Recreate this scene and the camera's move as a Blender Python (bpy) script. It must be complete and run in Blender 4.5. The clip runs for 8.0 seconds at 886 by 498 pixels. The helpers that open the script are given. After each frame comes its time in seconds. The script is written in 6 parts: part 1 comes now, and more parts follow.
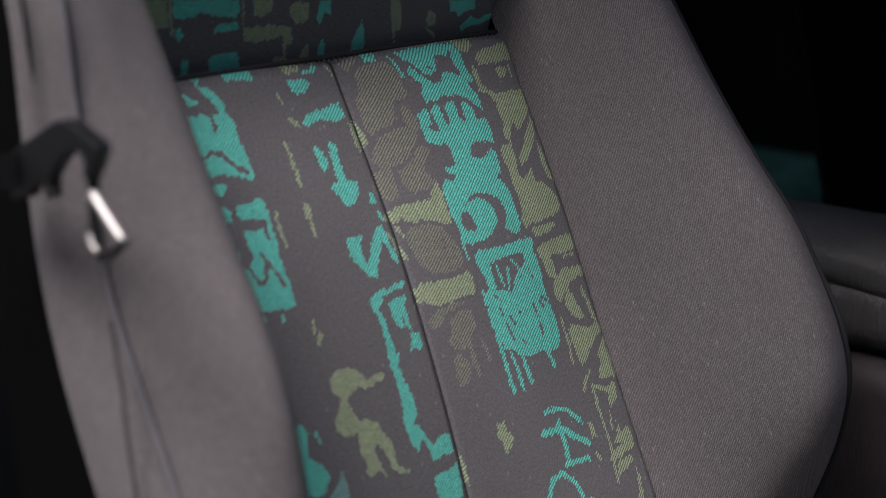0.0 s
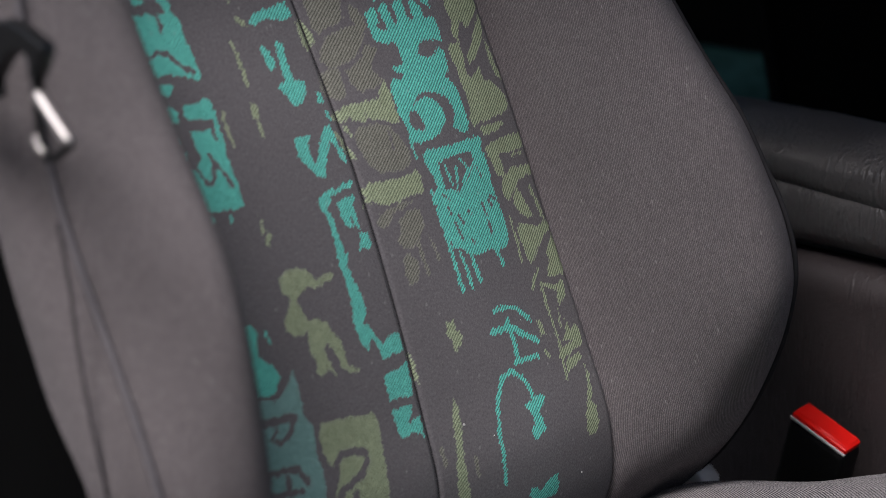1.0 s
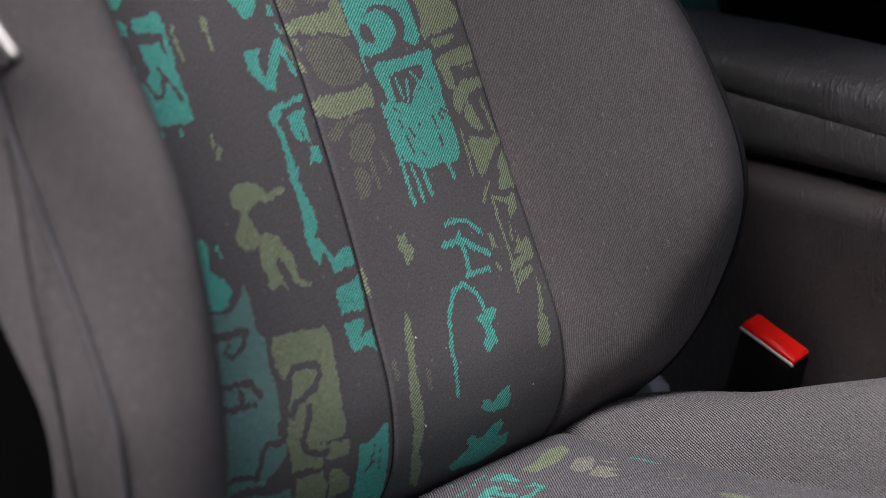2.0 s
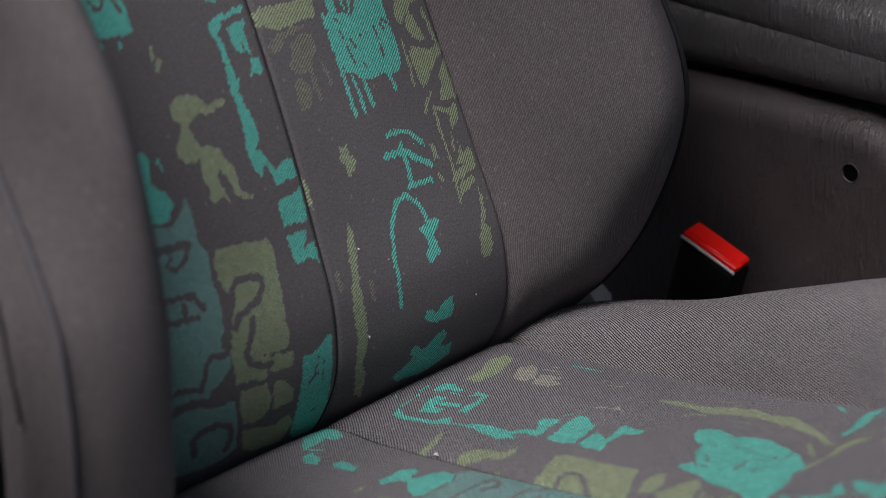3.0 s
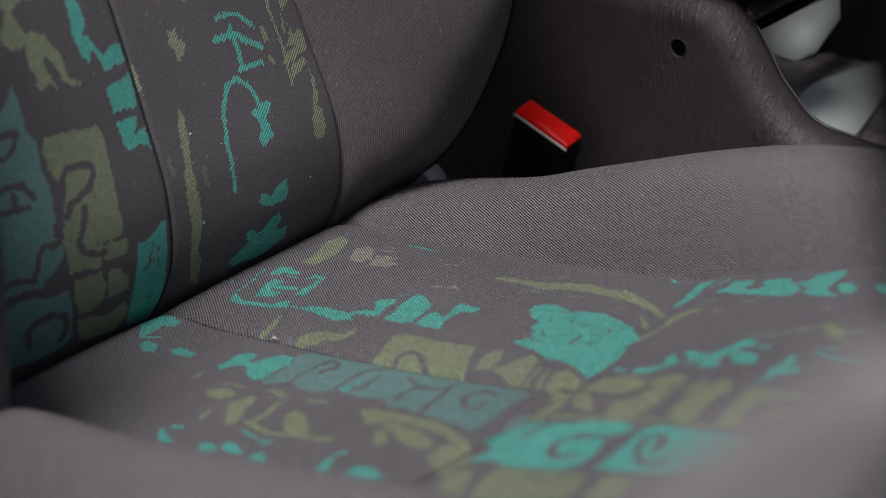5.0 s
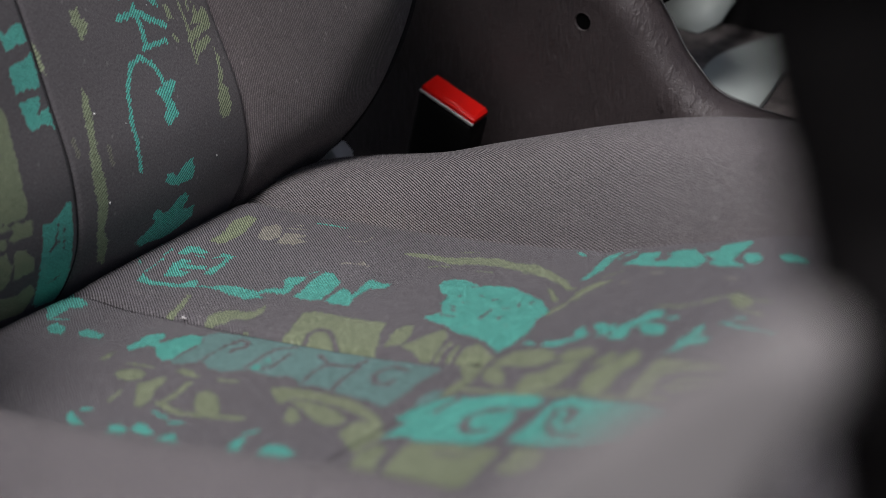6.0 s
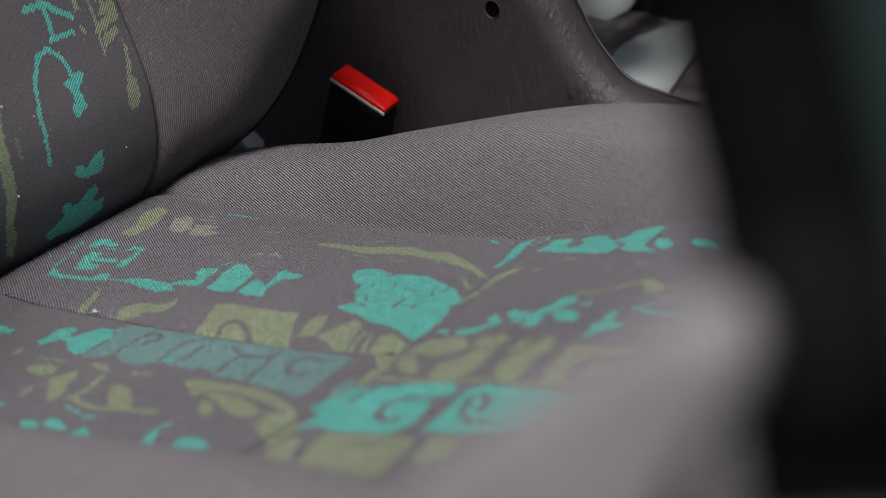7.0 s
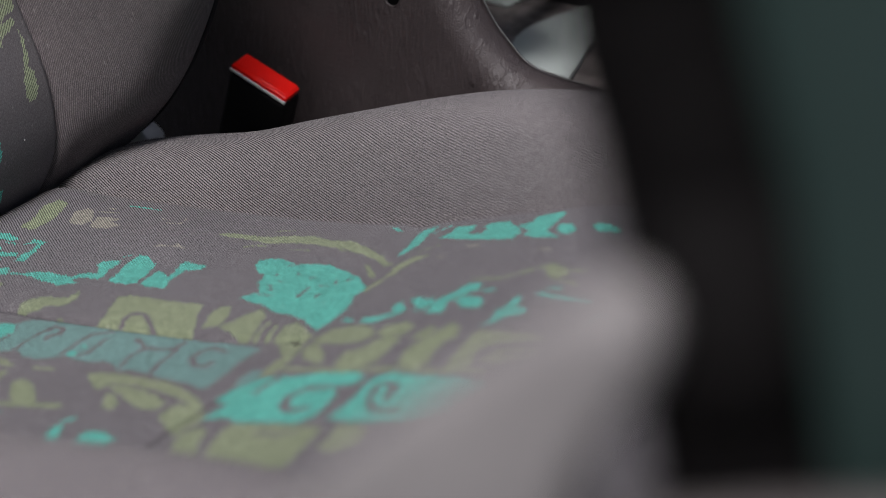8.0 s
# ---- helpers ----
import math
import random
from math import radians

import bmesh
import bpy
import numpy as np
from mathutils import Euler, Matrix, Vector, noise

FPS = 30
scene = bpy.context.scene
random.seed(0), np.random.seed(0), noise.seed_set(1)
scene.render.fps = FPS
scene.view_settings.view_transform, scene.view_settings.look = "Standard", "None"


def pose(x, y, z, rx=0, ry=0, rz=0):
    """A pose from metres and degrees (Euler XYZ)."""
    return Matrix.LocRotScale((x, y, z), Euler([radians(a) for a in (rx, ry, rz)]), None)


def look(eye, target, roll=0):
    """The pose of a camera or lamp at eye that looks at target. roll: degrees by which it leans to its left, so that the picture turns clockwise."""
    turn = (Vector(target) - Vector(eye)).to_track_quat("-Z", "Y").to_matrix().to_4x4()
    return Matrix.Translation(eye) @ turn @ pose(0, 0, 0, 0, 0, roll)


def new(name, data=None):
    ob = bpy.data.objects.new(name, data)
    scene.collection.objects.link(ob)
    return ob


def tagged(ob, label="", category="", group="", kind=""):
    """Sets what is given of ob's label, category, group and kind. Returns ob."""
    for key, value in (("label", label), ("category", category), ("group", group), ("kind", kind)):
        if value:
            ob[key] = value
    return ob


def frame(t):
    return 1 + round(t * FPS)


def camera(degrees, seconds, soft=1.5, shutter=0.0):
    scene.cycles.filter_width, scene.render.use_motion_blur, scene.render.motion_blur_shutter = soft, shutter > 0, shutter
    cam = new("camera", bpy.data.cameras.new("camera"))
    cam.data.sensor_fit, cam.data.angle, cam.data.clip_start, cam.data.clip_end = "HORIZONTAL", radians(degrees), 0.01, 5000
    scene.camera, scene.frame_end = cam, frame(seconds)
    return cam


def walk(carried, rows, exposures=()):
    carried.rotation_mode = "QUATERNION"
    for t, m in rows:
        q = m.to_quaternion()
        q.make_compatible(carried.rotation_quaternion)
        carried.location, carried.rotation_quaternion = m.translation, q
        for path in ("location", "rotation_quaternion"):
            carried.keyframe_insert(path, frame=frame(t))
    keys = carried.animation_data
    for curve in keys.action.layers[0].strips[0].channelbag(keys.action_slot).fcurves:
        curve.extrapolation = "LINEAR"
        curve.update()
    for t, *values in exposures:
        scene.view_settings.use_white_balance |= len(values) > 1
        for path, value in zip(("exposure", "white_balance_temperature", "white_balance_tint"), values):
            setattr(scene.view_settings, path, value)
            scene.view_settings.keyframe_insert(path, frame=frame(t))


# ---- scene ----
# Axes: x to the front of the car, y across it away from the open door, z up. The crease of the seat lies at x = 0, z = 0.5.
EYE = (0.7176, -0.6847, 1.0054)
Z0 = 0.5

cam = camera(25.5, 8.0, soft=0.65)
cam.data.dof.use_dof = True
cam.data.dof.focus_distance = 1.15
cam.data.dof.aperture_fstop = 5.4


def aim(yaw, pitch, roll):
    y, p = radians(yaw), radians(pitch)
    way = Vector((-math.sin(y) * math.cos(p), math.cos(y) * math.cos(p), math.sin(p)))
    return look(EYE, Vector(EYE) + way, roll)


walk(cam, [
    (0.0, aim(47.33, -13.62, -0.60)),
    (0.5, aim(46.50, -15.17, -0.66)),
    (1.0, aim(45.80, -16.58, -0.55)),
    (1.5, aim(45.08, -17.85, -0.45)),
    (3.0, aim(42.54, -21.74, -0.23)),
    (3.5, aim(41.38, -22.99, -0.14)),
    (4.0, aim(40.00, -24.00, 0.00)),
    (4.5, aim(38.67, -24.73, 0.24)),
    (6.0, aim(34.29, -25.87, 0.82)),
    (6.5, aim(32.78, -25.97, 1.08)),
    (7.0, aim(31.44, -26.15, 1.29)),
    (7.5, aim(29.85, -26.35, 1.57)),
    (8.0, aim(28.28, -26.43, 1.78)),
], exposures=[(0.0, 0.0), (1.5, -0.12), (3.0, -0.48), (4.5, -0.66), (6.5, -0.44), (8.0, -0.26)])

# ---- light: bright overcast sky that falls in through the open door and the windscreen ----
world = bpy.data.worlds.new("sky")
scene.world = world
world.use_nodes = True
wn = world.node_tree.nodes
sky = wn.new("ShaderNodeTexSky")
sky.sky_type = "NISHITA"
sky.sun_disc = False
sky.sun_elevation = radians(63)
sky.sun_rotation = radians(170)
sky.dust_density = 4.0
sky.air_density = 1.0
wn["Background"].inputs["Strength"].default_value = 0.08
world.node_tree.links.new(sky.outputs[0], wn["Background"].inputs["Color"])

sun_data = bpy.data.lights.new("sun", "SUN")
sun_data.energy = 5.0
sun_data.angle = radians(26)
sun_data.color = (1.0, 0.965, 1.0)
sun = new("sun", sun_data)
sun.matrix_world = look((0.55, -2.3, 5.3), (0.2, 0.0, 0.6))


# ---- materials ----
def material(name, rough=0.6, metal=0.0, spec=0.5):
    m = bpy.data.materials.new(name)
    m.use_nodes = True
    b = m.node_tree.nodes["Principled BSDF"]
    b.inputs["Roughness"].default_value = rough
    b.inputs["Metallic"].default_value = metal
    b.inputs["Specular IOR Level"].default_value = spec
    return m, m.node_tree.nodes, m.node_tree.links, b


def mix(nodes, links, fac, a, b, kind="MIX"):
    n = nodes.new("ShaderNodeMix")
    n.data_type, n.blend_type = "RGBA", kind
    for socket, value in ((n.inputs[0], fac), (n.inputs[6], a), (n.inputs[7], b)):
        if isinstance(value, bpy.types.NodeSocket):
            links.new(value, socket)
        else:
            socket.default_value = value if not isinstance(value, tuple) else (*value, 1.0)
    return n.outputs[2]


def calc(nodes, links, op, a, b=0.0, c=0.0, clamp=False):
    n = nodes.new("ShaderNodeMath")
    n.operation, n.use_clamp = op, clamp
    for socket, value in zip(n.inputs, (a, b, c)):
        if isinstance(value, bpy.types.NodeSocket):
            links.new(value, socket)
        else:
            socket.default_value = value
    return n.outputs[0]


def noise_tex(nodes, links, coords, scale, detail=3.0, rough=0.55):
    n = nodes.new("ShaderNodeTexNoise")
    n.inputs["Scale"].default_value, n.inputs["Detail"].default_value = scale, detail
    n.inputs["Roughness"].default_value = rough
    links.new(coords, n.inputs["Vector"])
    return n.outputs["Fac"]


def ramp(nodes, links, value, lo, hi):
    n = nodes.new("ShaderNodeMapRange")
    n.inputs[1].default_value, n.inputs[2].default_value = lo, hi
    links.new(value, n.inputs[0])
    return n.outputs[0]


def bump(nodes, links, bsdf, height, strength, distance):
    n = nodes.new("ShaderNodeBump")
    n.inputs["Strength"].default_value, n.inputs["Distance"].default_value = strength, distance
    links.new(height, n.inputs["Height"])
    links.new(n.outputs[0], bsdf.inputs["Normal"])


def cloth(name, base, gap, rib=0.0014, slope=(0.62, 0.78), hatch=None, motifs=False, calm=0.0, speck=0.5, depth=0.5, lift=1.0, wide=1.0):
    """Woven twill in the metres of the UV map: ribs broken into single stitches, each with its own shade, flecks and faint soiling."""
    m, nodes, links, b = material(name, rough=0.92, spec=0.12)
    b.inputs["Sheen Weight"].default_value = 0.05
    b.inputs["Sheen Roughness"].default_value = 0.6
    uv = nodes.new("ShaderNodeUVMap").outputs[0]
    sep = nodes.new("ShaderNodeSeparateXYZ")
    links.new(uv, sep.inputs[0])
    u, v = sep.outputs[0], sep.outputs[1]
    wob = calc(nodes, links, "MULTIPLY", noise_tex(nodes, links, uv, 150.0, 3.0), 0.55)

    def threads(way, pitch):
        """Rib and stitch waves, 0 to 1, and a random shade for each stitch."""
        p = calc(nodes, links, "ADD", calc(nodes, links, "MULTIPLY", u, way[0] / pitch), calc(nodes, links, "MULTIPLY", v, way[1] / pitch))
        p = calc(nodes, links, "ADD", p, wob)
        row = calc(nodes, links, "FLOOR", p)
        q = calc(nodes, links, "ADD", calc(nodes, links, "MULTIPLY", u, -way[1] / (1.5 * pitch)), calc(nodes, links, "MULTIPLY", v, way[0] / (1.5 * pitch)))
        q = calc(nodes, links, "ADD", q, calc(nodes, links, "MULTIPLY", row, 0.5))
        rnd = nodes.new("ShaderNodeTexWhiteNoise")
        rnd.noise_dimensions = "2D"
        cell = nodes.new("ShaderNodeCombineXYZ")
        links.new(row, cell.inputs[0])
        links.new(calc(nodes, links, "FLOOR", q), cell.inputs[1])
        links.new(cell.outputs[0], rnd.inputs["Vector"])
        rib_wave = calc(nodes, links, "SINE", calc(nodes, links, "MULTIPLY", calc(nodes, links, "FRACT", p), math.pi))
        dash = calc(nodes, links, "SINE", calc(nodes, links, "MULTIPLY", calc(nodes, links, "FRACT", q), math.pi))
        return rib_wave, dash, rnd.outputs["Value"], row, q

    rib_wave, dash, shade, row, q = threads(slope, rib)
    weave = calc(nodes, links, "MULTIPLY", rib_wave, calc(nodes, links, "ADD", calc(nodes, links, "MULTIPLY", dash, 0.32), 0.68))
    fac = ramp(nodes, links, weave, 0.25, 0.85)
    ground = calc(nodes, links, "ADD", calc(nodes, links, "MULTIPLY", fac, 1.0 - calm), 0.62 * calm)
    colour = mix(nodes, links, ground, gap, base)
    if motifs:
        rib_wave2, dash2, shade2, row2, q2 = threads(hatch or slope, rib * wide)
        edge = noise_tex(nodes, links, uv, 480.0, 2.0)
        rnd = nodes.new("ShaderNodeTexWhiteNoise")
        rnd.noise_dimensions = "2D"
        pair = nodes.new("ShaderNodeCombineXYZ")
        links.new(row2, pair.inputs[0])
        links.new(calc(nodes, links, "FLOOR", calc(nodes, links, "MULTIPLY", q2, 0.3)), pair.inputs[1])
        links.new(pair.outputs[0], rnd.inputs["Vector"])
        tooth = calc(nodes, links, "MULTIPLY", calc(nodes, links, "SUBTRACT", rnd.outputs["Value"], 0.5), 0.0012 * wide)
        jag = calc(nodes, links, "ADD", calc(nodes, links, "MULTIPLY", calc(nodes, links, "SUBTRACT", edge, 0.5), 0.0014), calc(nodes, links, "ADD", tooth, calc(nodes, links, "MULTIPLY", calc(nodes, links, "SUBTRACT", rib_wave2, 0.6), 0.0010)))
        line = ramp(nodes, links, calc(nodes, links, "MULTIPLY", rib_wave2, calc(nodes, links, "ADD", calc(nodes, links, "MULTIPLY", dash2, 0.30), 0.70)), 0.32, 0.80)
        worn = ramp(nodes, links, noise_tex(nodes, links, uv, 520.0, 2.0, 0.7), 0.20, 0.28)
        for tone, yarn in (("pale", (0.30, 0.29, 0.25)), ("taupe", (0.168, 0.167, 0.140)), ("olive", (0.248, 0.292, 0.186)), ("slate", (0.160, 0.290, 0.276)), ("teal", (0.105, 0.445, 0.375))):
            yarn = tuple(c * lift for c in yarn)
            deep = tuple(c * depth for c in yarn)
            att = nodes.new("ShaderNodeAttribute")
            att.attribute_name = tone
            inside = ramp(nodes, links, calc(nodes, links, "ADD", att.outputs["Fac"], jag), -0.00012, 0.00012)
            inside = calc(nodes, links, "MULTIPLY", inside, worn)
            thread = mix(nodes, links, 1.0, mix(nodes, links, line, deep, yarn), mix(nodes, links, shade2, (0.92,) * 3, (1.08,) * 3), "MULTIPLY")
            colour = mix(nodes, links, inside, colour, thread)
    colour = mix(nodes, links, 1.0, colour, mix(nodes, links, shade, (1.0 - 0.5 * speck,) * 3, (1.0 + 0.5 * speck,) * 3), "MULTIPLY")
    coarse = ramp(nodes, links, noise_tex(nodes, links, uv, 9.0, 4.0), 0.25, 0.75)
    colour = mix(nodes, links, 1.0, colour, mix(nodes, links, coarse, (0.88, 0.87, 0.86), (1.08, 1.07, 1.06)), "MULTIPLY")
    fuzz = noise_tex(nodes, links, uv, 900.0, 3.0, 0.7)
    colour = mix(nodes, links, 1.0, colour, mix(nodes, links, ramp(nodes, links, fuzz, 0.3, 0.72), (0.78 - 0.14 * calm,) * 3, (1.22 + 0.14 * calm,) * 3), "MULTIPLY")
    bright = ramp(nodes, links, shade, 0.9972, 0.9985)
    colour = mix(nodes, links, calc(nodes, links, "MULTIPLY", bright, 0.15 + 0.02 * calm), colour, (0.45, 0.43, 0.42))
    links.new(colour, b.inputs["Base Color"])
    h = calc(nodes, links, "ADD", calc(nodes, links, "MULTIPLY", weave, 1.0 - 0.8 * calm), calc(nodes, links, "MULTIPLY", fuzz, 0.8))
    bump(nodes, links, b, h, 0.75 - 0.22 * calm, 0.0006)
    return m


def plastic(name, base, rough=0.45, grain=900.0, depth=0.0004, strength=0.5, wrinkle=0.0, spec=0.4):
    """Moulded grained plastic or vinyl, with handling marks in the gloss."""
    m, nodes, links, b = material(name, rough=rough, spec=spec)
    co = nodes.new("ShaderNodeTexCoord").outputs["Object"]
    big = noise_tex(nodes, links, co, 14.0, 5.0)
    colour = mix(nodes, links, ramp(nodes, links, big, 0.3, 0.7), tuple(c * 0.82 for c in base), tuple(c * 1.2 for c in base))
    dust = ramp(nodes, links, noise_tex(nodes, links, co, 600.0, 0.0), 0.79, 0.82)
    colour = mix(nodes, links, calc(nodes, links, "MULTIPLY", dust, 0.10), colour, (0.3, 0.29, 0.28))
    links.new(colour, b.inputs["Base Color"])
    links.new(calc(nodes, links, "ADD", rough - 0.12, calc(nodes, links, "MULTIPLY", big, 0.24)), b.inputs["Roughness"])
    vor = nodes.new("ShaderNodeTexVoronoi")
    vor.feature = "DISTANCE_TO_EDGE"
    vor.inputs["Scale"].default_value = grain
    links.new(co, vor.inputs["Vector"])
    h = calc(nodes, links, "MULTIPLY", ramp(nodes, links, vor.outputs["Distance"], 0.0, 0.25), 0.22)
    h = calc(nodes, links, "ADD", h, calc(nodes, links, "MULTIPLY", noise_tex(nodes, links, co, grain * 0.35, 3.0), 0.7))
    if wrinkle:
        mp = nodes.new("ShaderNodeMapping")
        mp.inputs["Scale"].default_value = (1.0, 0.5, 0.20)
        mp.inputs["Rotation"].default_value = (0.0, 0.30, 0.0)
        links.new(co, mp.inputs["Vector"])
        w = nodes.new("ShaderNodeTexNoise")
        w.inputs["Scale"].default_value, w.inputs["Detail"].default_value = 420.0, 1.0
        w.inputs["Distortion"].default_value = 0.35
        links.new(mp.outputs[0], w.inputs["Vector"])
        fold = ramp(nodes, links, w.outputs["Fac"], 0.47, 0.63)
        patch = ramp(nodes, links, noise_tex(nodes, links, co, 34.0, 3.0), 0.38, 0.64)
        h = calc(nodes, links, "ADD", h, calc(nodes, links, "MULTIPLY", calc(nodes, links, "MULTIPLY", fold, patch), wrinkle))
    bump(nodes, links, b, h, strength, depth)
    return m


def plain(name, base, rough, metal=0.0, spec=0.5, speck=0.12, scale=60.0):
    m, nodes, links, b = material(name, rough=rough, metal=metal, spec=spec)
    co = nodes.new("ShaderNodeTexCoord").outputs["Object"]
    n = noise_tex(nodes, links, co, scale, 5.0)
    links.new(mix(nodes, links, ramp(nodes, links, n, 0.3, 0.7), tuple(c * (1 - speck) for c in base), tuple(c * (1 + speck) for c in base)), b.inputs["Base Color"])
    links.new(calc(nodes, links, "ADD", rough - 0.06, calc(nodes, links, "MULTIPLY", n, 0.12)), b.inputs["Roughness"])
    return m


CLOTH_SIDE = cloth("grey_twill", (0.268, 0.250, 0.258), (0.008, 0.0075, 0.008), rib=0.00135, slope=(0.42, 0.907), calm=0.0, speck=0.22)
# Same twill as the cushion sides, darker: the backrest's shade is in its colour.
CLOTH_SHADED = cloth("grey_twill_shaded", (0.198, 0.176, 0.181), (0.046, 0.042, 0.043), rib=0.0014, slope=(0.97, 0.24), calm=0.40, speck=0.24)
CLOTH_PRINT = cloth("patterned_twill", (0.205, 0.195, 0.209), (0.010, 0.0095, 0.010), rib=0.0014, motifs=True, calm=0.06, speck=0.20, depth=0.27, lift=1.06)
# Same print cloth, its tones reset to carry the light on the backrest.
CLOTH_PRINT_RELIT = cloth("patterned_twill_relit", (0.168, 0.157, 0.165), (0.048, 0.045, 0.048), rib=0.00125, slope=(0.42, 0.91), hatch=(0.42, 0.91), motifs=True, calm=0.95, speck=0.12, depth=0.34, lift=1.40, wide=1.16)
CLOTH_TRIM = plain("pale_grey_cloth", (0.245, 0.232, 0.228), 0.95, spec=0.1)
HAZE_GREY = plain("haze_grey", (0.105, 0.095, 0.092), 0.95, spec=0.1)
SEAM_THREAD = plain("dark_thread", (0.03, 0.028, 0.03), 0.9, spec=0.1)
PIPING = plain("dark_piping", (0.026, 0.025, 0.027), 0.8, spec=0.1)
# Same piping, set paler in colour to stay faint on the near side.
PIPING_PALER = plain("paler_piping", (0.120, 0.110, 0.116), 0.8, spec=0.2)
SHELL = plastic("black_seat_back", (0.007, 0.007, 0.0075), 0.65, spec=0.2)
VINYL = plastic("black_grained_vinyl", (0.056, 0.0455, 0.0456), 0.45, grain=620.0, depth=0.0011, strength=0.5, wrinkle=1.3, spec=0.42)
PAD = plastic("black_leather_pad", (0.088, 0.082, 0.082), 0.36, grain=700.0, depth=0.0011, strength=0.55, wrinkle=2.0, spec=0.65)
BLACK = plastic("black_plastic", (0.006, 0.006, 0.006), 0.5)
LINT = plain("white_lint", (0.75, 0.74, 0.72), 0.9, spec=0.1)
RED = plain("red_button", (1.0, 0.012, 0.008), 0.30, spec=0.25, speck=0.03)
STEEL = plain("brushed_steel", (0.50, 0.47, 0.45), 0.50, metal=0.9)
BEAD = plain("grey_bead", (0.16, 0.16, 0.16), 0.4)
ALLOY = plain("grey_bracket", (0.84, 0.82, 0.79), 0.45)
# Near-black for parts whose shade is put into the colour.
SHADE_BLACK = plain("shade_black", (0.002, 0.002, 0.002), 0.9, spec=0.05)
RUBBER = plastic("black_rubber", (0.004, 0.0035, 0.0035), 0.8, spec=0.08)
PAINT = plain("dark_teal_paint", (0.022, 0.040, 0.036), 0.35, spec=0.6, scale=8.0)
CARPET = plain("charcoal_carpet", (0.025, 0.025, 0.026), 0.95, spec=0.1, speck=0.4, scale=500.0)
TRAY = plain("worn_grey_tray", (0.22, 0.195, 0.185), 0.8, spec=0.2, speck=0.5, scale=90.0)
HEADLINER = plain("grey_headliner", (0.30, 0.29, 0.28), 0.95, spec=0.1)
TRIM = plastic("dark_door_trim", (0.009, 0.009, 0.0095), 0.7, spec=0.12)
TEAL_CLOTH = plain("teal_bench_cloth", (0.10, 0.25, 0.225), 0.95, spec=0.1, speck=0.4, scale=35.0)
PALE = plain("pale_grey_plastic", (0.54, 0.60, 0.565), 0.5, speck=0.06)
GLOSS = plain("black_tongue_plastic", (0.003, 0.003, 0.0032), 0.30, spec=0.6)
BELT = plain("black_webbing", (0.0035, 0.0035, 0.004), 0.8, spec=0.1)
ASPHALT = plain("asphalt", (0.05, 0.05, 0.052), 0.9, speck=0.3, scale=80.0)


# ---- building helpers ----
def curve(xs, ys):
    """A smooth curve through a short table."""
    xs, ys = np.array(xs, float), np.array(ys, float)
    slopes = np.gradient(ys, xs)

    def value(x):
        x = np.clip(np.asarray(x, float), xs[0], xs[-1])
        i = np.clip(np.searchsorted(xs, x) - 1, 0, len(xs) - 2)
        d = xs[i + 1] - xs[i]
        s = (x - xs[i]) / d
        return ((2 * s**3 - 3 * s**2 + 1) * ys[i] + (s**3 - 2 * s**2 + s) * d * slopes[i]
                + (3 * s**2 - 2 * s**3) * ys[i + 1] + (s**3 - s**2) * d * slopes[i + 1])
    return value


def part(name, bm, mat, parent=None, label="", smooth=True):
    """Links a bmesh as one mesh object under a thing."""
    me = bpy.data.meshes.new(name)
    bm.to_mesh(me)
    bm.free()
    return mesh_part(name, me, mat, parent, label, smooth)


def mesh_part(name, me, mat, parent=None, label="", smooth=True):
    me.materials.append(mat)
    if smooth:
        me.polygons.foreach_set("use_smooth", [True] * len(me.polygons))
    ob = new(name, me)
    if parent:
        ob.parent = parent
    if label:
        tagged(ob, label)
    return ob


def thing(name, at, label, category, group="", kind=""):
    ob = new(name)
    ob.empty_display_size = 0.05
    ob.location = at
    return tagged(ob, label, category, group, kind)


def sheet(P, U, closed=False, layers=None):
    """A mesh from a grid of places P[i, j] with a UV map in metres U[i, j]."""
    n, k = P.shape[:2]
    idx = np.arange(n * k).reshape(n, k)
    if closed:
        nxt = np.roll(idx, -1, axis=1)
        quads = np.stack([idx[:-1], nxt[:-1], nxt[1:], idx[1:]], -1).reshape(-1, 4)
    else:
        quads = np.stack([idx[:-1, :-1], idx[:-1, 1:], idx[1:, 1:], idx[1:, :-1]], -1).reshape(-1, 4)
    me = bpy.data.meshes.new("sheet")
    me.from_pydata(P.reshape(-1, 3).tolist(), [], quads.tolist())
    uv = me.uv_layers.new(name="UVMap")
    uv.data.foreach_set("uv", U.reshape(-1, 2)[quads.ravel()].ravel())
    for name, values in (layers or {}).items():
        a = me.attributes.new(name, "FLOAT", "POINT")
        a.data.foreach_set("value", values.ravel().astype(np.float32))
    return me


def arc_uv(P):
    """Metres along both ways of a grid."""
    du = np.linalg.norm(np.diff(P, axis=1), axis=2)
    dv = np.linalg.norm(np.diff(P, axis=0), axis=2)
    u = np.concatenate([np.zeros((P.shape[0], 1)), np.cumsum(du, 1)], 1)
    v = np.concatenate([np.zeros((1, P.shape[1])), np.cumsum(dv, 0)], 0)
    return np.stack([u, np.repeat(v.mean(1, keepdims=True), P.shape[1], 1)], -1)


